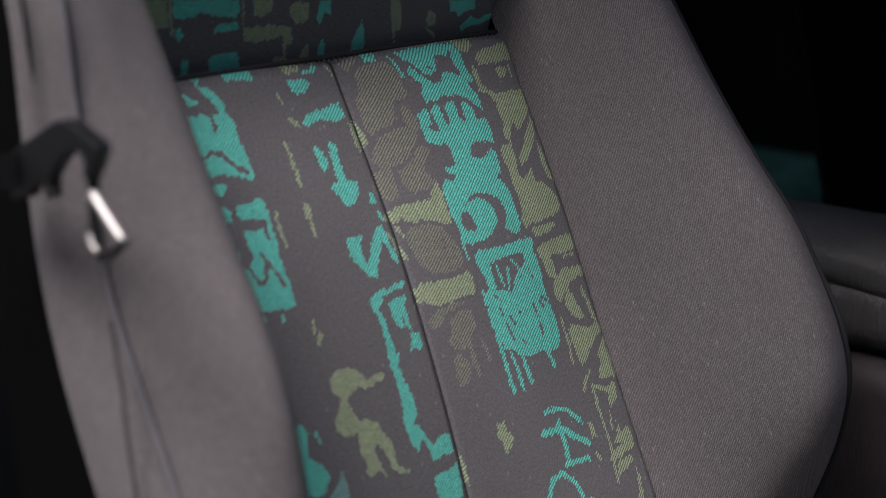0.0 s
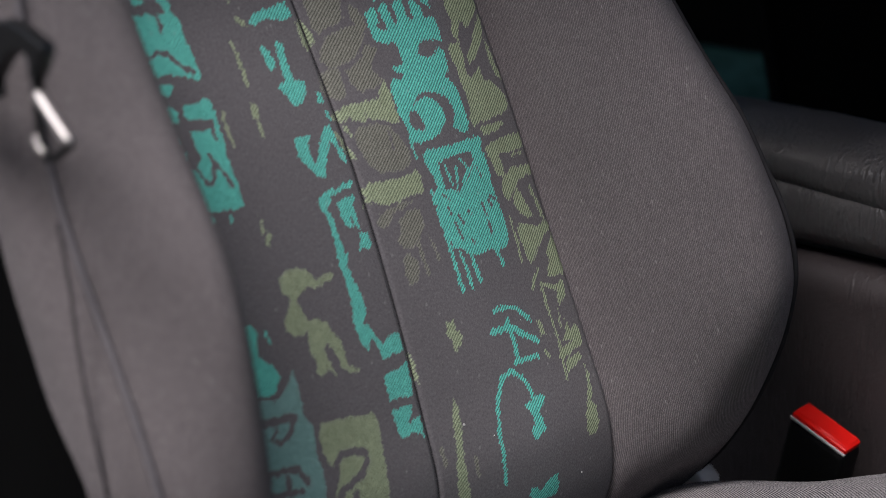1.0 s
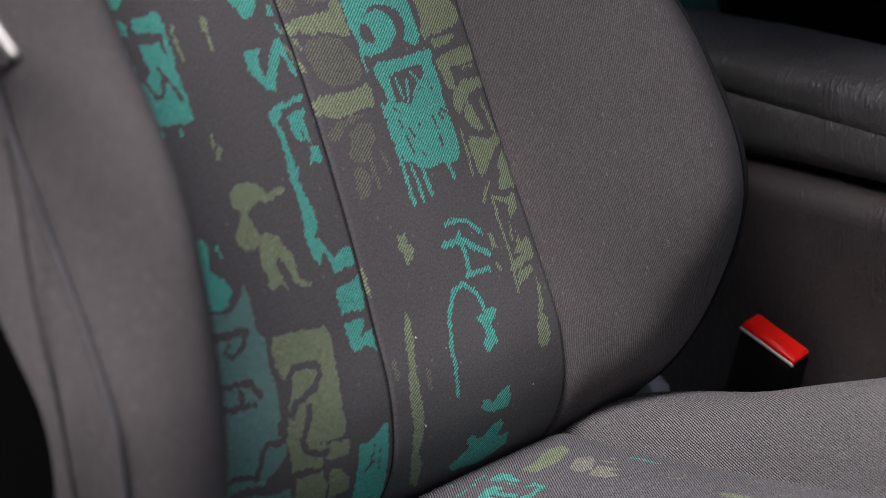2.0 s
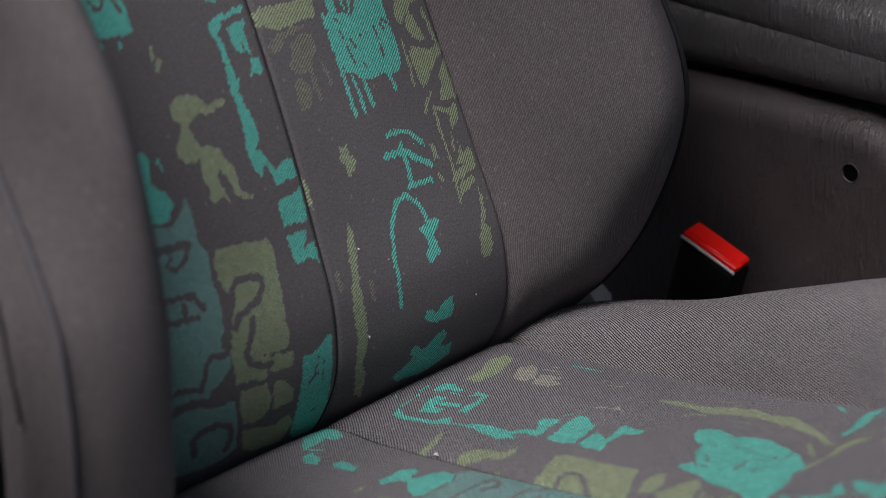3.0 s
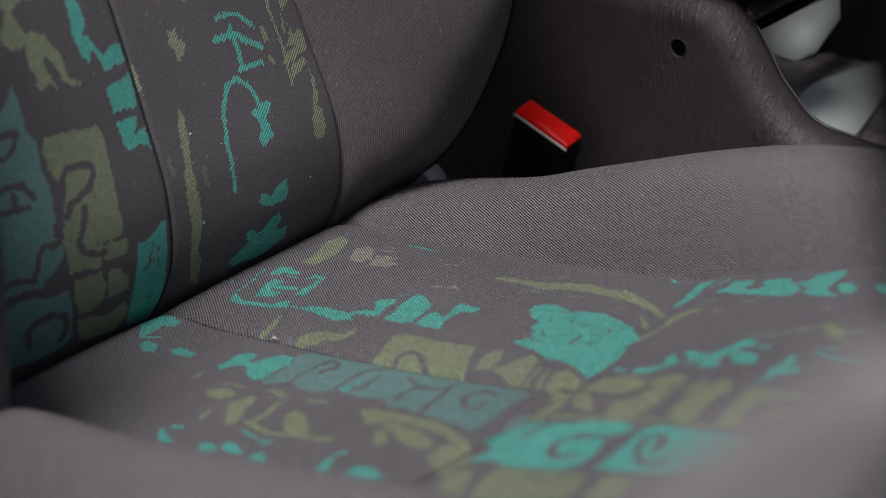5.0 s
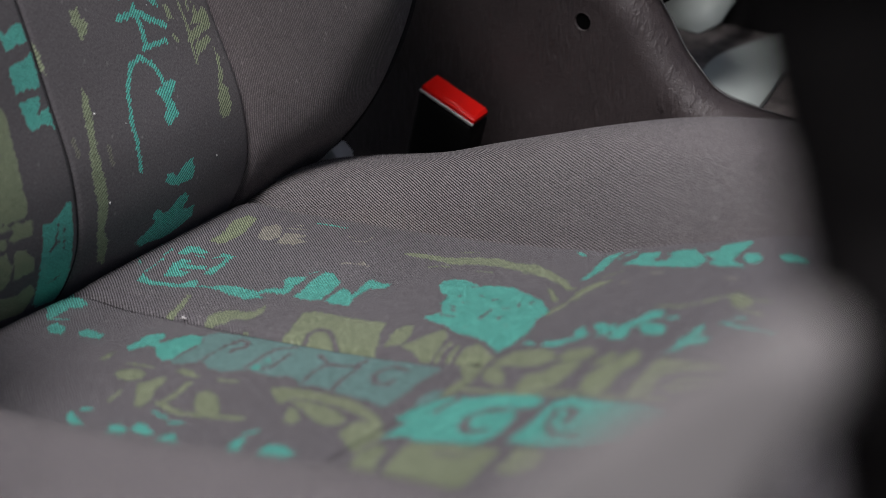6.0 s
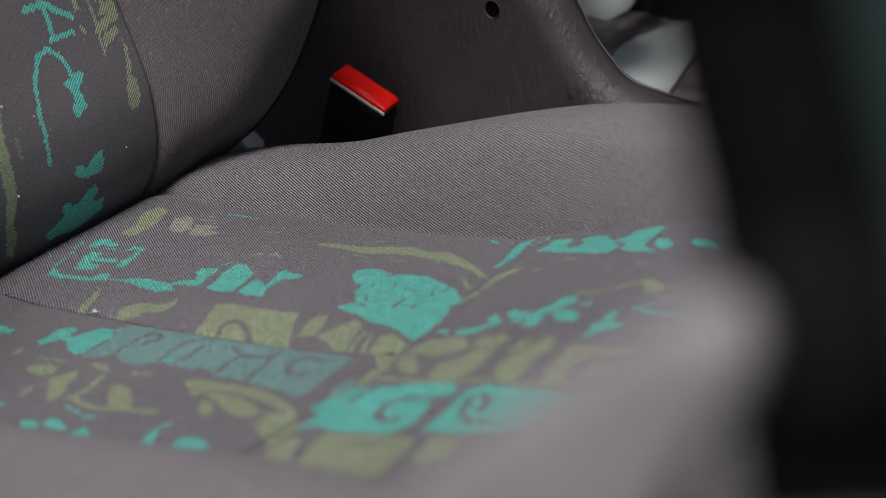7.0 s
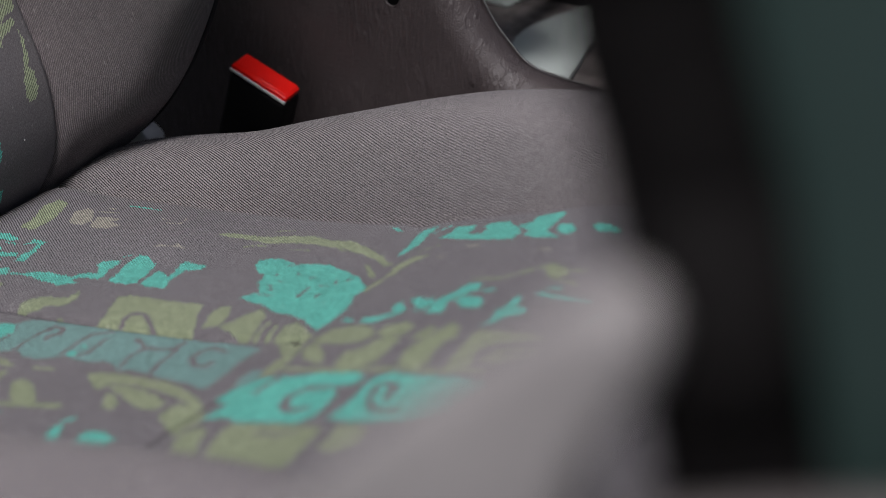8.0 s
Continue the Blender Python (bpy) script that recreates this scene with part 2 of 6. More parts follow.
def spline(points, n, closed=False):
    """n places along a smooth line through a few points."""
    p = np.array(points, float)
    p = np.concatenate([p[-1:], p, p[:2]]) if closed else np.concatenate([2 * p[:1] - p[1:2], p, 2 * p[-1:] - p[-2:-1]])
    m = len(p) - 3
    out = []
    for s in np.linspace(0, m, n, endpoint=not closed):
        i = min(int(s), m - 1)
        f = s - i
        a, b, c, d = p[i:i + 4]
        out.append(0.5 * (2 * b + (c - a) * f + (2 * a - 5 * b + 4 * c - d) * f * f + (3 * b - a - 3 * c + d) * f**3))
    return np.array(out)


def tube(points, radius, sides=8, flat=1.0):
    """A cord along the places given."""
    p = np.array(points, float)
    bm = bmesh.new()
    rings = []
    for i in range(len(p)):
        t = Vector(p[min(i + 1, len(p) - 1)] - p[max(i - 1, 0)]).normalized()
        a = t.cross(Vector((0.31, 0.2, 0.93))).normalized()
        b = t.cross(a)
        r = radius[i] if hasattr(radius, "__len__") else radius
        rings.append([bm.verts.new(Vector(p[i]) + a * (r * math.cos(k * 2 * math.pi / sides)) + b * (r * flat * math.sin(k * 2 * math.pi / sides))) for k in range(sides)])
    for r0, r1 in zip(rings, rings[1:]):
        for k in range(sides):
            bm.faces.new((r0[k], r0[(k + 1) % sides], r1[(k + 1) % sides], r1[k]))
    bm.faces.new(rings[0][::-1])
    bm.faces.new(rings[-1])
    return bm


def slab(size, at=(0, 0, 0), bevel=0.004, turn=None, segments=3):
    """A block with rounded edges."""
    bm = bmesh.new()
    bmesh.ops.create_cube(bm, size=1.0)
    for v in bm.verts:
        v.co = Vector((v.co.x * size[0], v.co.y * size[1], v.co.z * size[2]))
    if bevel:
        bmesh.ops.bevel(bm, geom=bm.edges[:], offset=bevel, segments=segments, profile=0.5, affect="EDGES")
    m = Matrix.Translation(at) @ (turn or Matrix.Identity(4))
    bmesh.ops.transform(bm, matrix=m, verts=bm.verts)
    return bm


def profile_block(outline, y0, y1, bevel=0.0, segments=4):
    """An outline in x and z, drawn out from y0 to y1."""
    bm = bmesh.new()
    front = [bm.verts.new((x, y0, z)) for x, z in outline]
    back = [bm.verts.new((x, y1, z)) for x, z in outline]
    f = bm.faces.new(front)
    bm.faces.new(back[::-1])
    n = len(outline)
    for i in range(n):
        bm.faces.new((front[i], back[i], back[(i + 1) % n], front[(i + 1) % n])[::-1])
    bmesh.ops.recalc_face_normals(bm, faces=bm.faces)
    if bevel:
        rim = [e for e in f.edges]
        bmesh.ops.bevel(bm, geom=rim, offset=bevel, segments=segments, profile=0.5, affect="EDGES")
    return bm


# ---- woven pattern: shapes in millimetres on the cloth ----
class Pattern:
    def __init__(self):
        self.items = []

    def shape(self, tone, points):
        self.items.append((tone, np.array(points, float) / 1000, None))

    def stroke(self, tone, width, points):
        self.items.append((tone, np.array(points, float) / 1000, width / 1000))

    def layers(self, A, B):
        """Signed distance to the edge of each tone, positive inside, at the cloth places A, B."""
        far = -0.01
        out = {k: np.full(A.shape, far) for k in ("teal", "olive", "taupe", "slate", "pale")}
        for tone, p, width in self.items:
            pad = 0.006
            box = (A > p[:, 0].min() - pad) & (A < p[:, 0].max() + pad) & (B > p[:, 1].min() - pad) & (B < p[:, 1].max() + pad)
            if not box.any():
                continue
            a, b = A[box], B[box]
            best = np.full(a.shape, 9.0)
            inside = np.zeros(a.shape, bool)
            loop = len(p) if width is None else len(p) - 1
            for i in range(loop):
                (x0, y0), (x1, y1) = p[i], p[(i + 1) % len(p)]
                dx, dy = x1 - x0, y1 - y0
                s = np.clip(((a - x0) * dx + (b - y0) * dy) / (dx * dx + dy * dy + 1e-12), 0, 1)
                best = np.minimum(best, np.hypot(a - x0 - s * dx, b - y0 - s * dy))
                if width is None:
                    hit = ((y0 > b) != (y1 > b)) & (a < (x1 - x0) * (b - y0) / (y1 - y0 + 1e-15) + x0)
                    inside ^= hit
            d = np.where(inside, best, -best) if width is None else width / 2 - best
            if tone == "gap":
                for k in out:
                    out[k][box] = np.minimum(out[k][box], -d)
            else:
                out[tone][box] = np.maximum(out[tone][box], d)
                for k in out:
                    if k != tone:
                        out[k][box] = np.minimum(out[k][box], -d)
        return out


back_print = Pattern()
seat_print = Pattern()
back_print.shape("olive", [(-133.1, 397.7), (-113.1, 395.9), (-108.7, 380.8), (-121.6, 381.4), (-128.8, 388.6)])
back_print.stroke("olive", 1.5, [(-110.2, 395.6), (-105.6, 377.5)])
back_print.shape("teal", [(-107.6, 395.4), (-64.7, 391.6), (-62.2, 385.2), (-64.3, 382.3), (-77.5, 384.2), (-81.6, 385.6), (-87.6, 387.0), (-94.8, 385.4), (-100.2, 384.9), (-105.9, 385.5)])
back_print.shape("teal", [(-78.8, 377.1), (-74.8, 379.7), (-68.5, 378.2), (-63.0, 379.7), (-62.2, 376.0), (-68.0, 375.1), (-77.8, 375.4)])
back_print.shape("teal", [(-102.8, 378.6), (-100.4, 379.3), (-98.5, 375.2), (-100.7, 372.5), (-102.9, 374.7)])
back_print.shape("teal", [(-96.1, 361.9), (-92.6, 360.8), (-91.3, 351.5), (-93.6, 349.3), (-96.3, 352.1)])
back_print.shape("teal", [(-75.9, 362.0), (-69.5, 362.8), (-59.5, 362.4), (-56.9, 353.6), (-57.6, 349.0), (-64.8, 348.8), (-68.9, 349.7), (-74.8, 350.2), (-77.9, 356.1), (-78.0, 360.7)])
back_print.shape("olive", [(-53.4, 390.5), (-39.3, 389.3), (-40.0, 383.1), (-45.6, 381.4), (-51.7, 381.8)])
back_print.stroke("olive", 1.2, [(-61.5, 391.2), (-57.8, 377.1)])
back_print.shape("olive", [(-57.4, 374.9), (-50.3, 375.4), (-38.2, 375.1), (-29.7, 373.4), (-27.8, 368.8), (-36.5, 367.1), (-46.6, 367.3), (-56.1, 368.5)])
back_print.shape("olive", [(-29.7, 373.4), (-23.3, 372.7), (-20.9, 363.9), (-25.2, 362.7), (-21.4, 349.4), (-32.2, 348.1), (-34.8, 350.4), (-32.2, 357.1), (-25.8, 356.4), (-27.3, 363.0)])
back_print.shape("olive", [(-26.1, 384.9), (-20.4, 386.6), (-13.5, 384.4), (-11.5, 377.2), (-15.3, 373.8), (-20.9, 375.0), (-25.6, 379.2)])
back_print.shape("olive", [(-11.9, 359.7), (-8.2, 361.5), (-5.9, 355.8), (-9.0, 350.6), (-12.9, 354.9)])
back_print.shape("teal", [(-5.5, 386.1), (3.1, 385.4), (5.4, 376.2), (0.3, 379.3), (-2.3, 372.5), (-5.5, 376.7)])
back_print.shape("teal", [(2.2, 363.0), (5.2, 357.8), (4.2, 351.4), (0.9, 352.7), (0.2, 358.4)])
back_print.shape("teal", [(30.9, 370.5), (36.0, 359.4), (36.0, 351.1), (35.9, 348.4), (26.8, 348.5), (25.5, 357.2), (28.2, 363.5)])
back_print.shape("olive", [(51.8, 381.0), (58.8, 380.3), (64.7, 366.4), (63.3, 359.9), (58.0, 370.5), (61.5, 355.1), (58.2, 360.4)])
back_print.shape("olive", [(85.8, 371.2), (92.0, 369.9), (94.2, 362.8), (89.6, 362.2), (85.1, 366.1)])
back_print.stroke("gap", 2.0, [(89.2, 368.1), (90.1, 365.3)])
back_print.stroke("olive", 1.3, [(86.7, 360.8), (94.1, 356.7), (96.2, 353.0)])
back_print.shape("teal", [(102.4, 376.5), (126.3, 374.3), (127.1, 369.0), (118.4, 368.1), (114.3, 365.6), (109.6, 369.6), (106.0, 368.5)])
back_print.shape("teal", [(117.4, 356.0), (119.2, 361.1), (124.8, 364.0), (133.2, 361.4), (140.2, 363.2), (148.5, 364.5), (149.3, 362.2), (141.2, 360.3), (134.4, 358.1), (124.0, 358.8), (121.0, 355.6)])
back_print.shape("teal", [(-96.0, 349.2), (-89.1, 347.8), (-85.3, 343.8), (-83.7, 339.4), (-84.3, 335.8), (-81.5, 330.7), (-82.0, 323.8), (-81.4, 315.5), (-80.5, 308.4), (-82.1, 301.8), (-85.4, 303.1), (-91.9, 305.4), (-98.5, 307.4), (-107.8, 307.7), (-115.3, 307.7), (-117.1, 314.9), (-116.7, 324.3), (-117.1, 330.6), (-117.3, 336.1), (-108.1, 336.0), (-98.9, 335.7), (-91.9, 334.5), (-87.5, 335.6), (-89.1, 340.0), (-93.7, 346.1)])
back_print.stroke("gap", 3.2, [(-109.6, 336.7), (-111.2, 327.7)])
back_print.stroke("gap", 3.2, [(-94.3, 335.7), (-94.4, 328.2)])
back_print.stroke("gap", 3.2, [(-118.7, 315.4), (-110.0, 315.6), (-102.3, 318.0), (-97.2, 317.1), (-93.6, 313.0), (-89.2, 308.8), (-85.2, 306.9)])
back_print.shape("teal", [(-106.8, 346.3), (-104.2, 345.4), (-100.7, 343.3), (-98.1, 341.1), (-105.8, 340.6)])
back_print.shape("teal", [(-116.1, 302.7), (-102.8, 302.9), (-101.4, 301.9), (-104.2, 298.3), (-108.7, 298.9)])
back_print.shape("teal", [(-117.2, 293.6), (-106.8, 291.9), (-104.6, 290.3), (-105.9, 285.1), (-111.8, 286.0), (-116.8, 288.7)])
back_print.shape("teal", [(-99.1, 292.1), (-89.0, 292.7), (-82.6, 293.6), (-81.1, 290.7), (-82.0, 283.9), (-91.4, 284.6), (-98.8, 285.3), (-101.1, 288.3)])
back_print.shape("teal", [(-119.6, 282.0), (-109.6, 279.5), (-108.9, 273.5), (-107.9, 268.0), (-112.7, 266.2), (-117.8, 265.0), (-118.9, 272.6)])
back_print.shape("teal", [(-100.8, 280.2), (-87.3, 279.1), (-85.6, 275.0), (-83.8, 269.2), (-83.8, 261.6), (-83.3, 252.8), (-84.4, 242.0), (-90.2, 241.8), (-104.6, 242.9), (-116.9, 245.6), (-119.3, 252.7), (-118.1, 259.2), (-114.8, 263.4), (-106.2, 263.7), (-100.2, 268.0), (-101.2, 273.6)])
back_print.stroke("gap", 2.9, [(-112.7, 267.5), (-106.8, 266.5), (-105.1, 262.1), (-102.4, 255.7), (-98.4, 256.1), (-94.2, 262.9), (-94.4, 267.8)])
back_print.stroke("gap", 2.6, [(-93.2, 264.9), (-90.5, 260.1), (-87.4, 252.7)])
back_print.stroke("gap", 2.3, [(-86.9, 279.8), (-87.0, 275.2)])
back_print.shape("teal", [(-82.6, 293.6), (-81.1, 289.3), (-82.2, 279.9), (-83.1, 269.1), (-85.6, 269.5), (-86.0, 276.4), (-84.5, 283.0)])
back_print.shape("teal", [(-111.2, 241.3), (-105.6, 240.7), (-104.9, 237.9), (-110.5, 238.5)])
back_print.shape("teal", [(-94.6, 239.1), (-93.5, 237.0), (-96.2, 235.6)])
back_print.shape("teal", [(-113.9, 243.7), (-112.6, 238.1), (-112.9, 231.4), (-115.4, 231.9), (-117.9, 239.2)])
back_print.shape("teal", [(-114.8, 224.3), (-109.7, 222.7), (-109.3, 217.2), (-111.9, 209.7), (-116.1, 212.0)])
back_print.stroke("olive", 1.5, [(-76.2, 285.8), (-77.2, 281.8), (-77.6, 275.0), (-76.6, 269.4)])
back_print.shape("olive", [(-55.5, 286.7), (-52.4, 286.2), (-52.6, 280.6), (-54.8, 278.2), (-57.8, 280.1)])
back_print.stroke("olive", 1.2, [(-54.7, 276.8), (-55.5, 271.3)])
back_print.stroke("olive", 2.1, [(-52.6, 315.8), (-52.4, 308.7), (-52.2, 301.6), (-53.2, 296.1)])
back_print.stroke("olive", 1.5, [(-45.8, 340.0), (-44.0, 335.5)])
back_print.stroke("olive", 2.4, [(-42.7, 326.4), (-39.0, 323.4)])
back_print.stroke("olive", 1.2, [(-75.9, 234.3), (-77.2, 226.8)])
back_print.shape("olive", [(-74.4, 227.6), (-72.3, 225.8), (-75.8, 219.6), (-77.7, 222.8)])
back_print.shape("teal", [(-35.3, 346.0), (-30.7, 345.5), (-20.5, 344.9), (-20.5, 342.6), (-26.1, 338.2), (-31.1, 338.3), (-34.9, 341.3)])
back_print.shape("teal", [(-32.6, 326.0), (-29.6, 327.7), (-25.3, 328.0), (-18.3, 329.2), (-9.4, 329.8), (-4.0, 330.4), (-2.8, 322.3), (-9.5, 321.9), (-19.3, 323.5), (-25.5, 323.7), (-32.4, 322.5), (-35.1, 322.9)])
back_print.shape("teal", [(-22.0, 312.5), (-17.7, 311.1), (-18.7, 305.4), (-19.2, 298.3), (-19.4, 292.6), (-12.3, 291.5), (-13.3, 286.5), (-19.4, 281.1), (-24.4, 279.9), (-26.8, 281.7), (-29.0, 286.9), (-32.3, 290.2), (-30.5, 291.9), (-26.1, 292.1), (-24.4, 299.0), (-24.2, 304.8)])
back_print.shape("teal", [(-34.0, 311.3), (-30.5, 310.8), (-28.5, 306.8), (-28.0, 300.1), (-32.7, 299.4), (-34.7, 303.4)])
back_print.shape("teal", [(-21.6, 348.6), (-12.0, 349.3), (-9.4, 350.2), (-7.7, 349.4), (-15.1, 347.3), (-21.4, 347.4)])
back_print.shape("teal", [(-6.0, 284.8), (-2.6, 283.7), (-3.8, 279.2), (-7.3, 279.2)])
back_print.shape("teal", [(-4.2, 275.2), (-2.1, 272.6), (-1.8, 269.0), (-4.4, 270.0)])
back_print.shape("teal", [(-34.5, 265.0), (-27.6, 265.8), (-22.5, 265.0), (-26.1, 262.1), (-27.4, 258.1), (-26.0, 252.1), (-24.7, 250.5), (-18.7, 258.0), (-13.2, 264.3), (-9.9, 268.0), (-5.0, 267.2), (-4.4, 259.9), (-1.7, 252.1), (-1.5, 246.3), (-5.4, 249.3), (-6.6, 257.4), (-8.5, 260.6), (-12.6, 257.0), (-17.8, 249.2), (-21.6, 243.3), (-27.0, 245.7), (-31.3, 250.2), (-35.8, 256.7)])
back_print.shape("teal", [(-32.3, 234.7), (-28.3, 236.8), (-16.0, 236.8), (-10.7, 238.4), (-2.9, 237.8), (-5.2, 235.9), (-14.7, 234.8), (-21.7, 234.1), (-25.5, 230.6), (-28.3, 231.1), (-26.0, 224.9), (-25.5, 216.2), (-24.4, 208.8), (-25.3, 201.8), (-24.7, 195.9), (-27.9, 200.9), (-29.6, 207.0), (-29.6, 217.0), (-29.8, 224.2), (-32.2, 230.4)])
back_print.shape("teal", [(-18.9, 230.7), (-5.3, 231.0), (-5.1, 229.5), (-7.2, 227.0), (-7.6, 218.3), (-7.2, 212.4), (-10.1, 215.9), (-11.7, 222.1), (-13.0, 216.5), (-17.7, 218.9), (-19.3, 225.0)])
back_print.shape("teal", [(-9.5, 212.3), (-2.0, 210.8), (-3.1, 204.3), (-12.8, 204.9), (-9.0, 208.4)])
back_print.shape("teal", [(-30.8, 206.3), (-22.7, 204.6), (-26.3, 199.6), (-24.0, 191.8), (-22.2, 185.6), (-20.4, 179.3), (-20.1, 174.9), (-26.8, 169.2), (-22.0, 168.0), (-18.9, 161.4), (-14.4, 155.8), (-8.7, 158.8), (-4.1, 159.2), (-0.3, 158.0), (-0.3, 151.9), (-1.2, 149.5), (-9.9, 150.2), (-17.0, 149.1), (-19.3, 157.0), (-21.7, 162.1), (-27.5, 156.2), (-30.0, 161.2), (-32.1, 169.0), (-31.5, 176.2), (-29.9, 183.0), (-30.0, 193.2), (-31.1, 200.7)])
back_print.shape("teal", [(-20.0, 140.9), (-8.9, 141.0), (-0.3, 143.0), (-0.3, 138.2), (-0.3, 131.0), (-2.1, 125.7), (-11.7, 127.4), (-20.2, 128.2), (-20.0, 135.0)])
back_print.shape("teal", [(-19.9, 122.4), (-4.7, 121.9), (-6.2, 117.8), (-10.2, 112.9), (-3.2, 114.0), (-0.3, 114.0), (-0.3, 108.3), (-0.3, 102.5), (-3.7, 106.6), (-9.7, 108.3), (-16.6, 107.2), (-19.1, 112.3)])
back_print.shape("olive", [(-71.0, 206.8), (-62.9, 206.4), (-55.4, 204.1), (-52.3, 199.7), (-49.7, 197.7), (-44.9, 198.9), (-40.2, 199.8), (-37.6, 197.8), (-39.9, 195.5), (-46.4, 195.5), (-53.3, 194.3), (-58.8, 196.4), (-64.0, 194.0), (-68.1, 192.1), (-67.4, 187.7), (-64.4, 182.7), (-64.0, 178.3), (-69.3, 175.4), (-75.4, 175.5), (-80.1, 179.5), (-80.0, 185.1), (-74.9, 189.5), (-71.9, 193.0), (-76.7, 198.3), (-76.4, 203.9)])
back_print.shape("olive", [(-64.9, 181.4), (-57.2, 179.5), (-51.9, 176.8), (-49.6, 171.9), (-45.2, 166.5), (-44.6, 159.1), (-43.8, 153.0), (-38.4, 150.2), (-36.9, 148.3), (-43.9, 149.2), (-48.2, 152.7), (-50.1, 159.0), (-52.6, 164.0), (-55.5, 167.6), (-58.8, 164.1), (-55.4, 156.0), (-53.4, 149.7), (-58.1, 154.4), (-63.0, 152.3), (-65.9, 153.6), (-66.0, 161.7), (-67.9, 167.9)])
back_print.shape("teal", [(-112.7, 188.2), (-103.2, 187.5), (-99.0, 182.8), (-102.4, 176.7), (-101.7, 169.6), (-94.9, 166.4), (-92.2, 160.0), (-95.8, 153.9), (-99.5, 152.0), (-110.6, 154.2), (-112.6, 162.6), (-113.7, 171.3), (-113.9, 179.7)])
back_print.stroke("teal", 1.7, [(-95.0, 182.7), (-92.9, 177.7)])
back_print.shape("olive", [(35.2, 155.6), (41.0, 155.7), (40.8, 149.7), (45.8, 146.9), (42.1, 141.7), (36.6, 140.0), (35.9, 146.3), (33.7, 149.9)])
back_print.stroke("teal", 2.6, [(74.8, 152.3), (84.0, 152.6), (93.0, 150.2), (101.7, 141.9)])
back_print.stroke("teal", 3.2, [(83.1, 145.7), (83.6, 136.2), (82.9, 127.1)])
back_print.stroke("teal", 3.3, [(69.0, 142.2), (84.0, 142.4), (93.3, 135.5), (102.5, 130.1)])
back_print.stroke("teal", 2.3, [(80.1, 123.1), (90.0, 123.1), (99.6, 122.0)])
back_print.stroke("teal", 2.6, [(85.7, 98.2), (85.3, 107.7), (81.3, 114.9), (74.6, 119.7), (65.3, 117.4), (56.8, 105.7), (52.6, 91.4), (52.2, 78.9), (50.9, 63.5)])
back_print.shape("teal", [(77.0, 100.5), (83.3, 101.4), (88.4, 103.8), (95.2, 100.5), (91.5, 96.8), (87.5, 94.6), (89.8, 84.5), (83.8, 81.3), (78.9, 81.1), (77.7, 84.6), (82.0, 89.8), (80.8, 94.8)])
back_print.shape("teal", [(-25.4, 58.0), (-19.0, 57.4), (-14.7, 58.3), (-5.3, 64.4), (-2.4, 63.4), (-3.0, 50.1), (-3.4, 36.0), (-0.7, 19.2), (-0.3, 5.2), (-3.4, -1.5), (-18.2, 1.2), (-24.6, 6.6), (-28.2, 23.0), (-27.8, 41.7)])
back_print.stroke("gap", 1.9, [(-14.1, 54.0), (-16.8, 44.6)])
back_print.stroke("gap", 1.9, [(-21.3, 41.0), (-12.9, 45.0)])
back_print.stroke("gap", 1.9, [(-17.9, 18.5), (-9.8, 19.8)])
back_print.stroke("gap", 1.9, [(-9.9, 52.5), (-10.3, 38.6)])
back_print.shape("slate", [(-121.4, 156.5), (-99.0, 148.6), (-92.3, 150.9), (-82.3, 159.5), (-81.4, 147.8), (-81.4, 136.3), (-77.2, 130.7), (-78.2, 117.8), (-77.5, 105.9), (-78.3, 94.4), (-83.0, 82.4), (-75.8, 79.1), (-78.6, 70.1), (-83.9, 65.5), (-91.9, 63.6), (-96.4, 57.2), (-77.2, 50.0), (-74.4, 35.0), (-71.3, 18.3), (-78.3, 13.4), (-90.1, 12.9), (-106.4, 14.7), (-121.5, 20.1), (-129.0, 43.5), (-131.3, 67.0), (-131.8, 85.5), (-129.7, 99.3), (-126.6, 115.5), (-124.5, 129.2), (-123.2, 143.0)])
back_print.stroke("gap", 4.6, [(-115.4, 140.1), (-102.1, 139.5), (-88.7, 138.4)])
back_print.stroke("gap", 3.4, [(-89.6, 138.1), (-93.1, 131.0), (-101.0, 128.3), (-104.6, 131.7), (-101.3, 134.7)])
back_print.stroke("gap", 4.2, [(-117.9, 115.6), (-104.0, 114.7), (-92.9, 113.0), (-87.6, 104.3)])
back_print.stroke("gap", 4.9, [(-112.0, 113.7), (-114.5, 105.9)])
back_print.stroke("gap", 3.8, [(-119.6, 105.5), (-105.9, 103.1), (-92.8, 101.9)])
back_print.stroke("gap", 3.8, [(-100.3, 110.6), (-100.1, 104.2)])
back_print.stroke("gap", 4.2, [(-75.3, 77.7), (-88.7, 79.8), (-94.0, 77.0), (-95.9, 69.8), (-99.5, 64.8), (-108.7, 68.1), (-118.1, 68.4)])
back_print.stroke("gap", 5.8, [(-119.1, 58.6), (-105.9, 59.1), (-88.8, 54.4), (-76.3, 53.6)])
back_print.stroke("gap", 4.8, [(-102.3, 26.6), (-104.8, 36.9), (-100.5, 40.4), (-88.8, 40.5), (-80.3, 37.0), (-77.2, 28.8), (-79.1, 21.1)])
